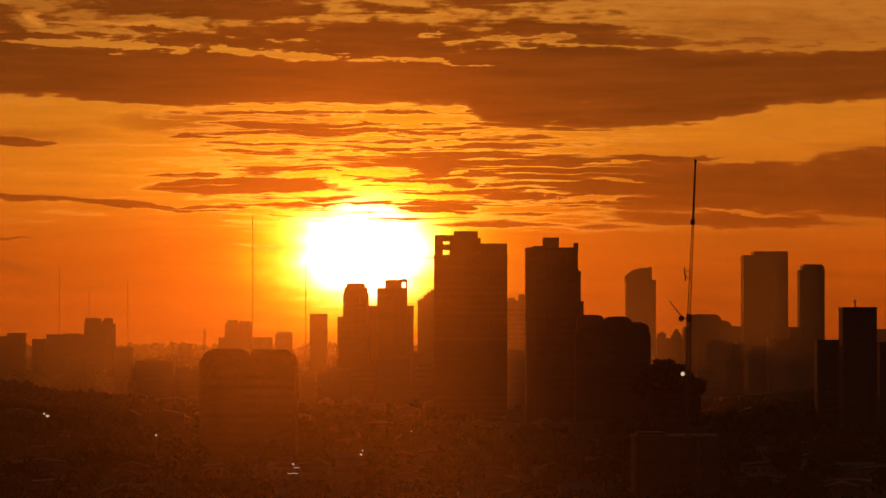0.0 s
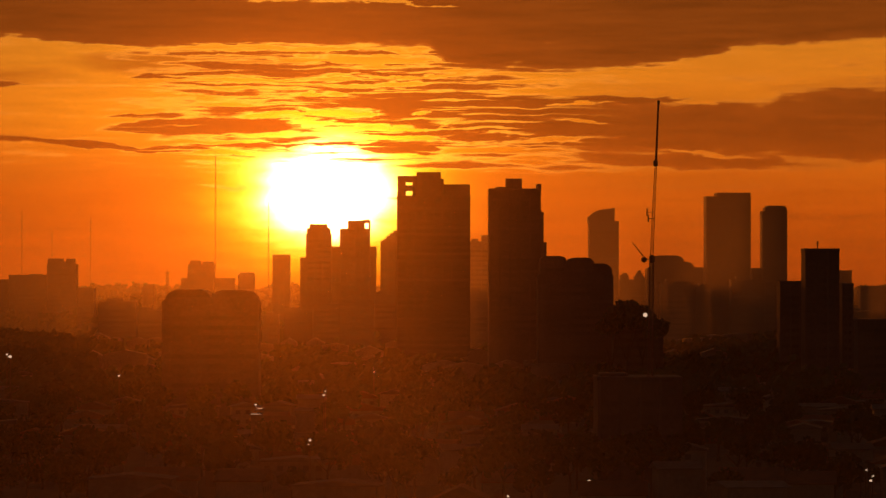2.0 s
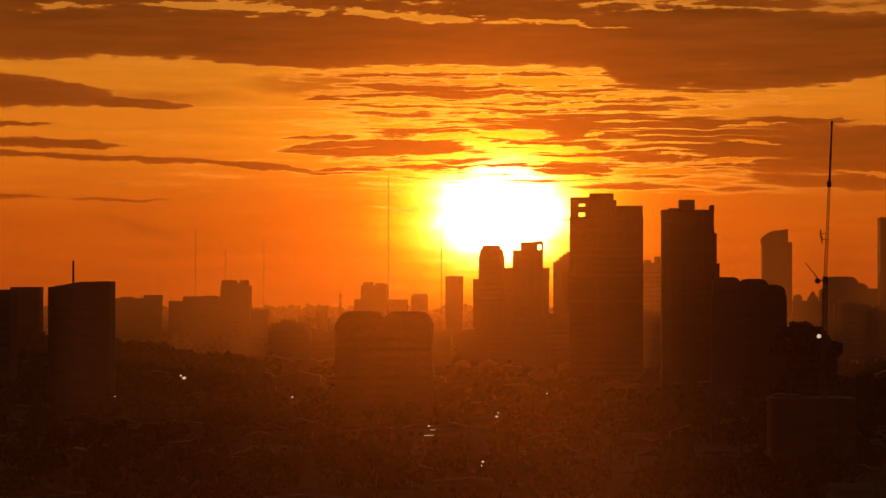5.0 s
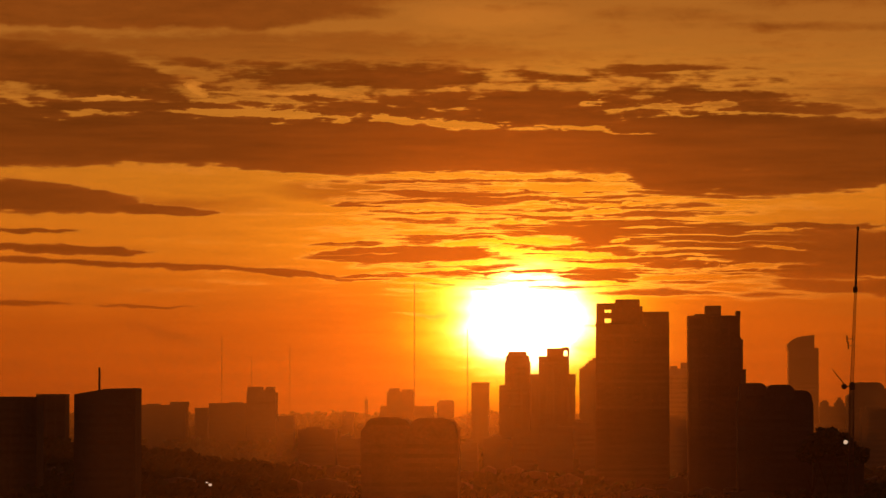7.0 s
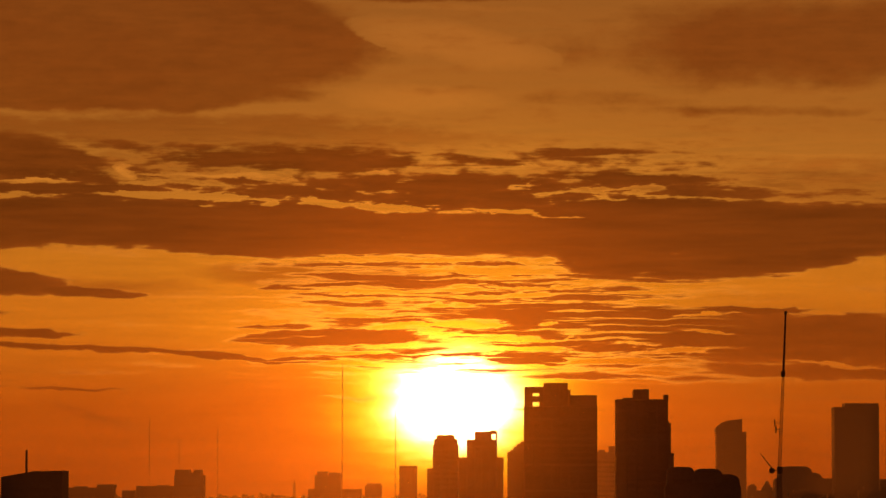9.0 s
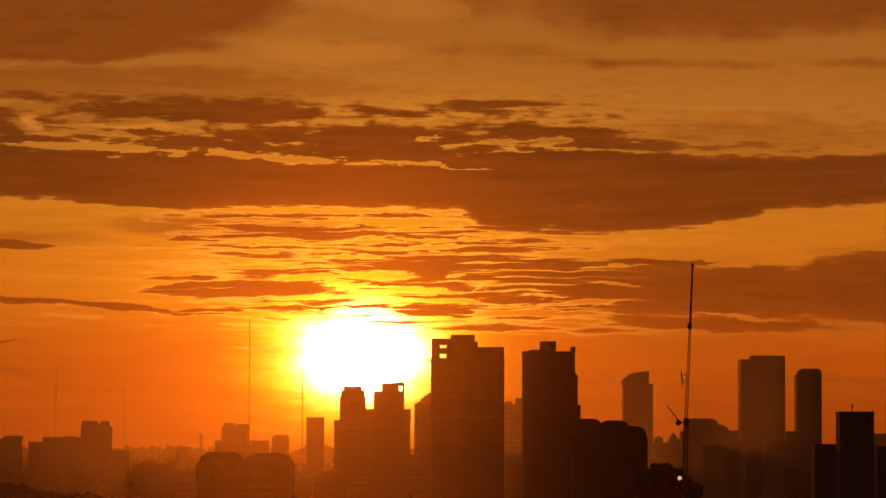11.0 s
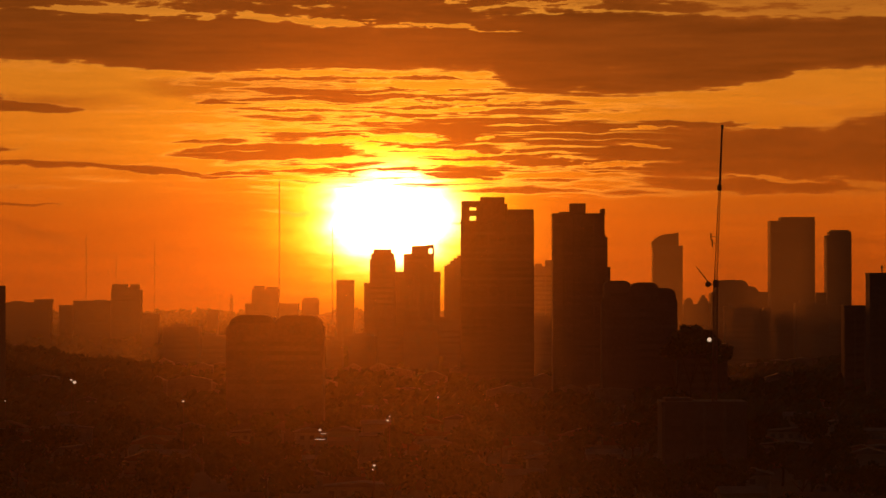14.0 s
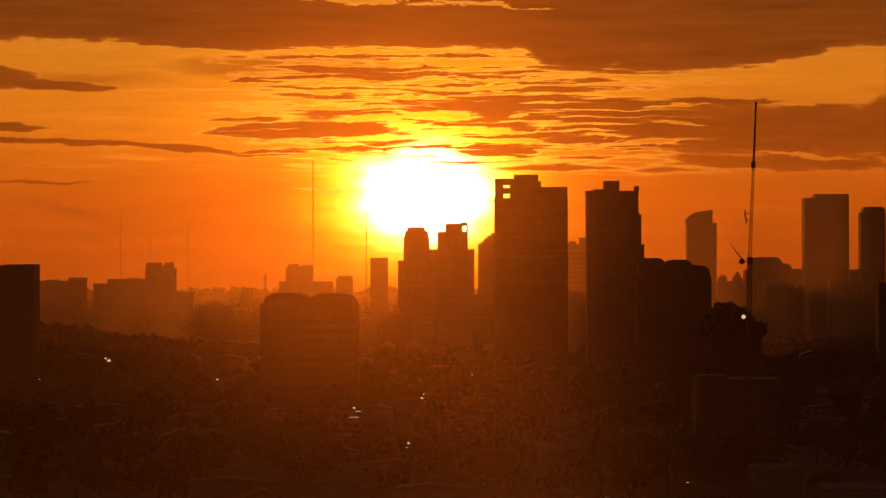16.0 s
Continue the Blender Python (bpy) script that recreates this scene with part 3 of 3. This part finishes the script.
# pair of towers below the sun, with a shared podium
tower("apartment_tower", "hazy tower with rounded roof below the sun", -62.65, -46.37, 2640, 22, 78.31, concrete,
      crown=((-61.94, -47.43, -0.8, 0.8, 82.56), (-60.52, -49.2, -0.7, 0.7, 85.04)))
pair = tower("apartment_tower", "hazy tower with roof frame below the sun", -41.41, -22.3, 2640, 22, 81.5, concrete,
             crown=((-36.46, -25.84, -0.8, 0.8, 87.16), (-23.36, -22.3, -0.8, 0.8, 87.16)))
cx = pair.location.x
bm = bmesh.new()
box(bm, -26.9 - cx, -23.01 - cx, -8.8, 8.8, 84.86, 87.09, 0.1)
part("roof_frame", bm, concrete, pair)
tower("podium_block", "broad hazy block between the paired towers", -66.94, -18.61, 2670, 30, 63.6, concrete,
      crown=((-51.55, -18.61, -0.6, 0.9, 71.12),))
tower("apartment_tower", "slim hazy tower with flat roof", -96.5, -83.42, 3050, 16, 67.58, concrete)
tower("apartment_block", "hazy block with rounded roof edge", -139.36, -124.82, 3500, 16, 53.75, concrete,
      crown=((-137.95, -126.22, -0.8, 0.8, 56.1),))
tower("apartment_block", "hazy stepped block with low wings", -175.95, -153.61, 3400, 22, 62.31, concrete,
      crown=((-174.13, -165.92, -0.8, 0.8, 65.5), (-164.1, -155.44, -0.8, 0.8, 64.59)))
tower("low_block", "low hazy wing of the stepped block", -182.49, -138.47, 3425, 22, 50.92, concrete, piers=False)

# towers towards the open side of the city
curved = tower("office_tower", "hazy tower with a sloping curved roof", 129.51, 151.63, 3000, 22, 91.43, concrete)
cx, base = curved.location.x, curved.location.z
left, right, low, high = 129.91, 148.81, 94.64, 101.48
profile = [(left - cx, 91.02 - base), (right - cx, 91.02 - base), (right - cx, high - base)]
for i in range(1, 9):
    s = i / 8
    profile.append((right - cx + (left - right) * s, low - base + (high - low) * (1 - s) + 2.4 * math.sin(math.pi * s ** 1.6)))
bm = bmesh.new()
prism(bm, profile, -9, 9)
part("curved_roof", bm, concrete, curved)
tower("office_tower", "broad hazy tower with a stepped flat roof", 197.83, 229.36, 2800, 28, 105.18, concrete,
      crown=((206.84, 229.17, -0.98, 0.98, 108.18),))
tower("office_tower", "slim hazy tower with rounded roof corners", 243.77, 262.63, 2900, 20, 97.04, concrete,
      crown=((247.27, 262.43, -0.95, 0.95, 100.15), (248.83, 261.27, -0.9, 0.9, 101.32)))
dark = tower("apartment_tower", "near dark tower with a small roof aerial", 159.54, 175.04, 1700, 18, 62.31, dark_cladding)
cx, base = dark.location.x, dark.location.z
bm = bmesh.new()
tube(bm, (167.06 - cx, 0, 62.31 - base), (167.06 - cx, 0, 65.95 - base), 0.25)
tube(bm, (166.38 - cx, 0, 65.04 - base), (167.74 - cx, 0, 65.04 - base), 0.2)
part("aerial", bm, steel, dark, "thin steel roof aerial")
tower("apartment_block", "dark block beside the near dark tower", 180.74, 187.11, 1760, 16, 48.35, dark_cladding)
tower("apartment_block", "hazy block rising behind a dark one", 265.61, 275.37, 2600, 16, 55.58, concrete)
tower("apartment_block", "broad hazy block at the city edge", 321.76, 364.39, 3000, 20, 45.58, concrete)
tower("low_block", "low dark block below the towers", 172.23, 185.91, 1620, 16, 34.58, dark_cladding)
tower("apartment_block", "dark block next to the near dark tower", 156.68, 167.18, 1780, 16, 49.18, dark_cladding)
tower("low_block", "dim low block between hazy towers", 232.69, 241.1, 2850, 16, 57.64, concrete, piers=False)
lobed_block("low_block", "broad dim block with rounded stepped roof", 3150, 24,
            ((180.14, 227.43, 59.53, 2.53), (183.51, 208.01, 68.4, 5.91), (201.25, 215.61, 63.76, 5.91)), concrete)
lobed_block("apartment_block", "dark block with rounded roofs below the very dark tower", 1800, 26,
            ((56.6, 88.7, 53.52, 2.9), (57.57, 68.67, 60.27, 2.9), (68.67, 80.73, 59.55, 3.62), (77.6, 88.21, 57.14, 4.34)))

tower("low_block", "dim far block with two slim roof turrets", 163.83, 188.23, 3250, 18, 50, concrete, piers=False,
      crown=((165.57, 172.11, -0.8, 0.8, 53.92), (167.31, 170.8, -0.6, 0.6, 55.23),
             (176.46, 184.31, -0.8, 0.8, 53.05), (177.77, 183, -0.7, 0.7, 55.23), (179.08, 181.69, -0.6, 0.6, 57.41)))

# hazy mid-rise blocks at the feet of the towers
for x0, x1, y, top in (
        (-86.99, -76.69, 2560, 28.23),
        (-75.01, -56.91, 2597, 30.7),
        (-57.72, -39.36, 2634, 34.66),
        (-40.64, -19.19, 2581, 37.74),
        (-22.27, -4.02, 2618, 40.37),
        (35.26, 51.77, 2565, 42.98),
        (127.17, 141.82, 2602, 37.64),
        (143.84, 160.11, 2639, 34.64),
        (155.51, 177.7, 2586, 48.42),
        (178.13, 202.75, 2623, 45.86),
        (197.27, 219.32, 2570, 50.18),
        (219.68, 236.46, 2607, 47.31),
        (275.26, 292.28, 2644, 30.35),
        (-188.78, -164.46, 2591, 36.3),
        (-170.33, -149.19, 2628, 30.47)):
    tower("low_block", "dim mid-rise block in the haze at the feet of the towers", x0, x1, y, 18, top, concrete, piers=False,
          crown=((x0 + 0.2 * (x1 - x0), x0 + 0.6 * (x1 - x0), -0.6, 0.6, top + 2.2),))

# blocks on the far side of the sun
tower("apartment_tower", "dim tower with a notched roof", -280.93, -256.16, 3300, 20, 61.5, concrete, piers=True,
      crown=((-280.49, -268.99, -0.8, 0.8, 66.37), (-265.89, -259.7, -0.8, 0.8, 66.37), (-268.99, -265.89, -0.6, 0.6, 64.15), ))
tower("low_block", "dim low block beside the notched tower", -314.34, -283.0, 3340, 18, 53.14, concrete, piers=False,
      crown=((-311.23, -301.11, -0.8, 0.8, 51.52), (-298.58, -288.45, -0.7, 0.7, 54.3), ))
tower("low_block", "dim low block with flat roof", -327.49, -315.32, 3360, 18, 49.55, concrete, piers=False,
      crown=())
tower("low_block", "dim low block with roof room", -372.08, -332.44, 3360, 18, 51.77, concrete, piers=False,
      crown=((-347.76, -333.35, -0.8, 0.8, 54.8), (-366.32, -356.21, -0.8, 0.8, 53.28), ))
tower("low_block", "low hazy block in the dip", -233.68, -220.4, 3000, 18, 43.56, concrete, piers=False)
tower("low_block", "far hazy block with stepped roof", -224.91, -214.29, 3600, 16, 43.73, concrete, piers=False,
      crown=((-222.5, -215.26, -0.8, 0.8, 46.14),))
cube = thing("apartment_block", "near dark block with a gently sloping roof and chimney pipe", "building", -190.27, 1611, 0)
bm = bmesh.new()
w0, w1 = -11.8, 11.58
prism(bm, [(w0, -1), (w1, -1), (w1, 57.51), (w0 * -0.05, 57.29), (w0, 55.15)], -11, 11)
part("wall", bm, dark_cladding, cube)
band = mesh("window_band", box_data(w0 + 1, w1 - 1, -11.05, 11.05, 0, 1.4), BOX_FACES, dark_glass)
for i in range(15):
    piece("window_band", band, cube, (0, 0, 2 + i * 3.4))
bm = bmesh.new()
tube(bm, (-3.43, 0, 55.79), (-3.43, 0, 65.44), 0.45, 0.4, 8)
part("chimney_pipe", bm, steel, cube, "thin dark chimney pipe")
tower("low_block", "near dark low block with flat roof", -256.17, -227, 1700, 22, 54.1, dark_cladding)
tower("low_block", "dim block behind the sloping-roofed one", -304.37, -286.57, 2250, 18, 56.94, concrete)

# near dark slab with two rounded roofs
lobed_block("apartment_block", "dark twin block with two rounded roofs in front of the sun", 1500, 28,
            ((-86.76, -52.38, 43.68, 3.22), (-85.56, -69.27, 46.5, 4.83), (-69.67, -52.98, 46.29, 4.83)))
# added block that fills the dark mass below the tall tree crowns
tower("low_block", "dark filler block added below the tall tree crowns near the mast", 86.75, 108.64, 1775, 18, 33.0, dark_cladding, piers=False)

# near dark building that carries the mast
tower("low_block", "near dark block that carries the tall mast", 46.74, 68.98, 1050, 24, 25.37, dark_cladding,
      crown=((48.71, 55.74, -0.6, 0.6, 26.63),))


# ---- masts ----
def lattice(bm, x, z0, z1, half0, half1, bays, r):
    """A square lattice shaft with cross braces."""
    for i in range(bays):
        a, b = i / bays, (i + 1) / bays
        ha, hb = half0 + (half1 - half0) * a, half0 + (half1 - half0) * b
        za, zb = z0 + (z1 - z0) * a, z0 + (z1 - z0) * b
        xa, xb = x[0] + (x[1] - x[0]) * a, x[0] + (x[1] - x[0]) * b
        low = [(xa + sx * ha, sy * ha, za) for sx, sy in ((-1, -1), (1, -1), (1, 1), (-1, 1))]
        high = [(xb + sx * hb, sy * hb, zb) for sx, sy in ((-1, -1), (1, -1), (1, 1), (-1, 1))]
        for c in range(4):
            tube(bm, low[c], high[c], r, sides=4)
            tube(bm, low[c], high[(c + 1) % 4], r * 0.6, sides=4)
            tube(bm, high[c], high[(c + 1) % 4], r * 0.6, sides=4)


mz = 25.37
mast = thing("radio_mast", "tall slim dark-red lattice mast on a roof", "mast", 61.66, 1051, mz)
bm = bmesh.new()
lattice(bm, (-0.7, -0.35), 0, 30.27, 0.55, 0.45, 22, 0.19)
part("lower_shaft", bm, steel, mast)
bm = bmesh.new()
lattice(bm, (-0.35, 0.7), 30.27, 53.91, 0.36, 0.24, 24, 0.085)
part("upper_shaft", bm, red_paint, mast)
bm = bmesh.new()
tube(bm, (0.7, 0, 53.63), (1.34, 0, 69.12), 0.30, 0.22, 8)
part("antenna_pole", bm, red_paint, mast, "slim red antenna pole")
for u_, v_, wide, tall in ((0.63, 53.77, 0.55, 0.8), (1.34, 68.9, 0.34, 0.6),
                           (-0.28, 29.84, 0.7, 1.0)):
    bm = bmesh.new()
    box(bm, u_ - wide, u_ + wide, -wide, wide, v_ - tall, v_ + tall, 0.25)
    part("equipment_box", bm, steel, mast)
for v_, side in ((41.53, -1.5), (39.98, -1.2)):
    bm = bmesh.new()
    tube(bm, (side, -0.2, v_ - 0.9), (side, -0.2, v_ + 0.9), 0.16)
    tube(bm, (side, -0.2, v_), (0.3, 0, v_), 0.1)
    part("panel_antenna", bm, steel, mast)
bm = bmesh.new()
tube(bm, (0, 0, 29.84), (-2.25, 0, 29.7), 0.14)
tube(bm, (-1.97, 0, 29.98), (-5.21, 0, 34.07), 0.16, 0.1)
part("side_arm", bm, steel, mast, "slanting side arm")
bm = bmesh.new()
bmesh.ops.create_icosphere(bm, subdivisions=2, radius=0.75, matrix=pose(-2.25, -0.3, 29.7))
part("dish", bm, steel, mast, "small round dish antenna")


def far_mast(x, y, top, half, label):
    ob = thing("radio_mast", label, "mast", x, y, group="far radio masts")
    h = top - rise(y, x)
    bm = bmesh.new()
    lattice(bm, (0, 0), 0, h, half, half * 0.7, 14, half * 0.35)
    part("shaft", bm, steel, ob)
    bm = bmesh.new()
    tube(bm, (0, 0, h), (0, 0, h + 4), half * 0.4, half * 0.2)
    tube(bm, (-2 * half, 0, h), (2 * half, 0, h), half * 0.25)
    part("antenna_tip", bm, steel, ob)


far_mast(-140.06, 3100, 140.6, 0.42, "slim far guyed radio mast beside the sun glow")
far_mast(-102.62, 3150, 107.43, 0.42, "slim far radio mast at the edge of the sun glow")
far_mast(-318.61, 3500, 108.65, 0.22, "faint far radio mast in the haze")
far_mast(-302.13, 3600, 91.02, 0.2, "faint far radio mast in the haze")
far_mast(-261.83, 3500, 100.68, 0.22, "faint far radio mast in the haze")
far_mast(-209.33, 3700, 55.95, 1.2, "short far lattice mast in the haze")


# ---- trees, houses and lamps of the plain ----
rng = random.Random(5)


def crown_data(r, clumps, per, seed):
    """Leaf clumps of a crown: many small tilted leaf sprays round uneven centres."""
    g = random.Random(seed)
    vs, fs = [], []
    for _ in range(clumps):
        a, e = g.uniform(0, 6.283), g.uniform(-0.5, 1.4)
        q = r * g.uniform(0.45, 0.85)
        c = Vector((math.cos(a) * math.cos(e) * q, math.sin(a) * math.cos(e) * q, math.sin(e) * q * 0.8))
        cr = r * g.uniform(0.25, 0.42)
        for _ in range(per):
            d3 = Vector((g.gauss(0, 1), g.gauss(0, 1), g.gauss(0, 0.8))).normalized() * cr * g.uniform(0.6, 1.05)
            s = Vector((g.gauss(0, 1), g.gauss(0, 1), g.gauss(0, 1))).normalized() * r * 0.13
            t = s.orthogonal() * g.uniform(0.5, 0.9)
            n0 = len(vs)
            vs += [c + d3 - s, c + d3 + t, c + d3 + s, c + d3 - t]
            fs.append((n0, n0 + 1, n0 + 2, n0 + 3))
    return vs, fs


def make_tree(name, height, r, seed, label):
    g = random.Random(seed)
    ob = thing(name, label, "tree", 0, -400, 0, group="trees of the plain")
    bm = bmesh.new()
    tube(bm, (0, 0, -0.3), (0.2, 0, height * 0.45), 0.4, 0.25, 8)
    for i in range(5):
        a = i * 1.3
        tube(bm, (0.2, 0, height * 0.4), (math.cos(a) * r * 0.6, math.sin(a) * r * 0.6, height * g.uniform(0.6, 0.8)), 0.2, 0.07, 5)
    part("trunk", bm, bark, ob)
    vs, fs = crown_data(r, 16 if height < 20 else 40, 34 if height < 20 else 60, seed)
    crown = new("crown", mesh("crown", [p + Vector((0, 0, height - r * 0.75)) for p in vs], fs, leaves))
    crown.parent = ob
    return ob


for x, y, height, r in ((91.63, 1750, 40.28, 8.0), (99.14, 1764, 38.4, 7.5), (103.83, 1744, 33.24, 6.0), (86.0, 1758, 35.12, 6.0)):
    tall = make_tree("tree", height, r, int(height * 10), "very tall dark-leaved tree near the mast")
    tall.location = (x, y, 0)

tree_kinds = [make_tree("tree", 11, 5.0, 1, "broad dark-leaved tree among the houses"), make_tree("tree", 14, 5.6, 2, "tall dark-leaved tree among the houses"),
              make_tree("tree", 8, 3.8, 3, "small dark-leaved tree among the houses")]


def make_house(w, dp, h, roof_h, roof_mat, label):
    ob = thing("house", label, "house", 0, -500, 0, group="houses of the plain")
    bm = bmesh.new()
    box(bm, -w / 2, w / 2, -dp / 2, dp / 2, -0.8, h)
    part("wall", bm, render_coat, ob)
    bm = bmesh.new()
    e = 0.6
    prism(bm, [(-w / 2 - e, h), (w / 2 + e, h), (w / 2 + e, h + 0.25), (0, h + roof_h), (-w / 2 - e, h + 0.25)], -dp / 2 - e, dp / 2 + e)
    part("roof", bm, roof_mat, ob)
    pane = mesh("window", box_data(-0.7, 0.7, -0.06, 0.06, 0, 1.3), BOX_FACES, window_glass)
    for level_z in range(int(h / 3)):
        for i in range(int(w / 3.2)):
            piece("window", pane, ob, (-w / 2 + 1.8 + i * 3.1, -dp / 2, 1 + level_z * 3))
    return ob


house_kinds = [make_house(11, 14, 3.4, 3.0, roof_tile, "low house with a clay tile gable roof"), make_house(14, 10, 6.4, 2.6, roof_tile, "two-storey house with a clay tile roof"),
               make_house(18, 13, 6.2, 1.2, sheet_roof, "wide building with a shallow zinc roof"), make_house(9, 9, 9.2, 1.6, sheet_roof, "narrow three-storey house with a zinc roof")]

TAKEN = [(o.location.x, o.location.y) for o in scene.collection.objects if o.type == "EMPTY" and o.location.y > 900]


def free(x, y, gap=22):
    return all(abs(x - a) > gap or abs(y - b) > gap for a, b in TAKEN)


used = set()
row, y = 0, 905.0
while y < 1780:
    x = y * -0.155 + rng.uniform(0, 15)
    while x < y * 0.122:
        px, py = x + rng.uniform(-4, 4), y + rng.uniform(-12, 12)
        if free(px, py):
            if rng.random() < 0.36:
                src, kind = house_kinds, rng.choice((0, 0, 1, 1, 2, 3))
                turn = rng.choice((0, 90, 180)) + rng.uniform(-8, 8)
            else:
                src, kind = tree_kinds, rng.randrange(3)
                turn = rng.uniform(0, 360)
            at = pose(px, py, rise(py, px), 0, 0, turn)
            if (id(src), kind) in used:
                copy_thing(src[kind], at)
            else:
                used.add((id(src), kind))
                src[kind].matrix_basis = at
        x += rng.uniform(11, 20)
    y += 34 + (y - 900) * 0.02


def woods(name, y0, y1, count, r0, r1, seed, label, west=-0.17, east=0.14):
    """Far trees that nobody could count, as one mesh of leaf clumps."""
    g = random.Random(seed)
    vs, fs = [], []
    for _ in range(count):
        y = g.uniform(y0, y1)
        x = y * g.uniform(west, east)
        r = g.uniform(r0, r1)
        base = rise(y, x)
        for q in range(9):
            a = g.uniform(0, 6.283)
            c = Vector((x + math.cos(a) * r * 0.5, y + math.sin(a) * r * 0.5, base + r * g.uniform(0.5, 1.35)))
            for _ in range(7):
                o = Vector((g.gauss(0, 1), g.gauss(0, 1), g.gauss(0, 1))).normalized() * r * 0.4
                s = Vector((g.gauss(0, 1), g.gauss(0, 1), g.gauss(0, 1))).normalized() * r * 0.32
                t = s.orthogonal() * 0.8
                n0 = len(vs)
                vs += [c + o - s, c + o + t, c + o + s, c + o - t]
                fs.append((n0, n0 + 1, n0 + 2, n0 + 3))
    ob = new(name, mesh(name, vs, fs, leaves))
    return tagged(ob, label, "woods", kind="stuff")


woods("woods", 1500, 2600, 1700, 4, 8, 11, "dark trees between the city blocks")
woods("woods", 1700, 2350, 900, 4, 8, 13, "dark trees on the wooded swell", -0.18, -0.075)
woods("woods", 1780, 2250, 750, 4, 8, 14, "dark trees on a low swell below the hazy towers", 0.048, 0.14)
woods("woods", 2600, 4900, 2200, 6, 12, 12, "hazy distant trees towards the horizon")


def rooftops(y0, y1, count, seed, label):
    """Far low houses that nobody could count, as one mesh."""
    g = random.Random(seed)
    vs, fs = [], []
    for _ in range(count):
        y = g.uniform(y0, y1)
        x = y * g.uniform(-0.17, 0.14)
        w, dp, h, up = g.uniform(8, 20), g.uniform(8, 16), g.choice((3.5, 6.5, 6.5, 9.5, 13)), g.uniform(0.3, 3)
        z = rise(y, x) - 1
        n0 = len(vs)
        vs += box_data(x - w / 2, x + w / 2, y, y + dp, z, z + h + 1) + [(x, y, z + h + 1 + up), (x, y + dp, z + h + 1 + up)]
        fs += [tuple(n0 + i for i in f) for f in ((0, 1, 5, 8, 4), (2, 3, 7, 9, 6), (1, 2, 6, 5), (3, 0, 4, 7), (4, 8, 9, 7), (5, 6, 9, 8))]
    ob = new("rooftops", mesh("rooftops", vs, fs, render_coat))
    return tagged(ob, label, "houses", kind="stuff")


rooftops(1780, 2700, 420, 21, "dim low houses between the towers")
rooftops(2700, 4800, 600, 22, "hazy distant low houses towards the horizon")


def street_lamp(x, y, z, size, label):
    """A pole with an arm and a lit head; its head is z metres above the plain."""
    ob = thing("street_lamp", label, "street lamp", x, y, group="lit street lamps")
    z -= rise(y, x)
    bm = bmesh.new()
    tube(bm, (0, 0.4, 0), (0, 0.4, z), 0.12, 0.08)
    tube(bm, (0, 0.4, z), (0, -0.6, z + 0.3), 0.07)
    part("pole", bm, steel, ob)
    bm = bmesh.new()
    bmesh.ops.create_icosphere(bm, subdivisions=2, radius=size)
    for vert in bm.verts:
        vert.co = (vert.co.x, vert.co.y * 0.5 - 0.9, vert.co.z * 0.7 + z + 0.3)
    part("lamp_head", bm, lamp_light, ob, "glowing pale lamp head")


LAMPS = [  # x, y, height of the head, size
    (-140.57, 1500, 22.25, 0.9), (-87, 1280, 20.48, 0.45), (-23.33, 1200, 16.86, 0.5),
    (-22.88, 1010, 11.27, 0.45), (-41.08, 940, 3.62, 0.5), (41.27, 950, 4.4, 0.55),
    (22.69, 935, 1.74, 0.4), (103.74, 960, 5.85, 0.45), (104.82, 950, 4.53, 0.5),
    (-41.92, 1180, 14.72, 0.45), (-142.25, 1505, 22.96, 0.55), (-22.94, 1205, 17.85, 0.35),
    (-23.2, 1012, 10.25, 0.35), (104.35, 955, 6.72, 0.3), (104.77, 945, 5.78, 0.3), (94.51, 1010, 10.87, 0.28),
    (91.34, 965, 6.53, 0.32), (-146.57, 1330, 19.51, 0.25), (-9.46, 1260, 22.13, 0.35),
]
for x, y, z, size in LAMPS:
    street_lamp(x, y, z, size * 0.75, "lit street lamp among dark houses")
bm = bmesh.new()
bmesh.ops.create_icosphere(bm, subdivisions=2, radius=0.55, matrix=pose(-1.97, -0.8, 15.91))
part("work_light", bm, lamp_light, mast, "pale lit lamp on the mast")


def lit_canopy(x, y, z, w, label):
    """A small shop roof with a lit strip under its front edge."""
    ob = thing("shop_canopy", label, "canopy", x, y, group="lit shop fronts")
    bm = bmesh.new()
    box(bm, -w / 2, w / 2, 0.2, 5, -0.3, z - 0.4)
    part("wall", bm, render_coat, ob)
    bm = bmesh.new()
    box(bm, -w / 2 - 0.3, w / 2 + 0.3, -1.2, 5.2, z - 0.4, z, 0.05)
    part("roof_slab", bm, sheet_roof, ob)
    bm = bmesh.new()
    box(bm, -w / 2, w / 2, -1.24, -1.2, z - 0.30, z - 0.20)
    part("light_strip", bm, lamp_light, ob, "pale glowing strip light")


lit_canopy(-39.08, 1100, 15.2, 2.6, "small shop front with a dim lit strip under its roof")
lit_canopy(-64.02, 955, 3.78, 2.4, "small stall with a dim lit strip under its roof")
lit_canopy(-38.74, 1120, 16.07, 1.5, "small shop front with a dim lit strip under its roof")
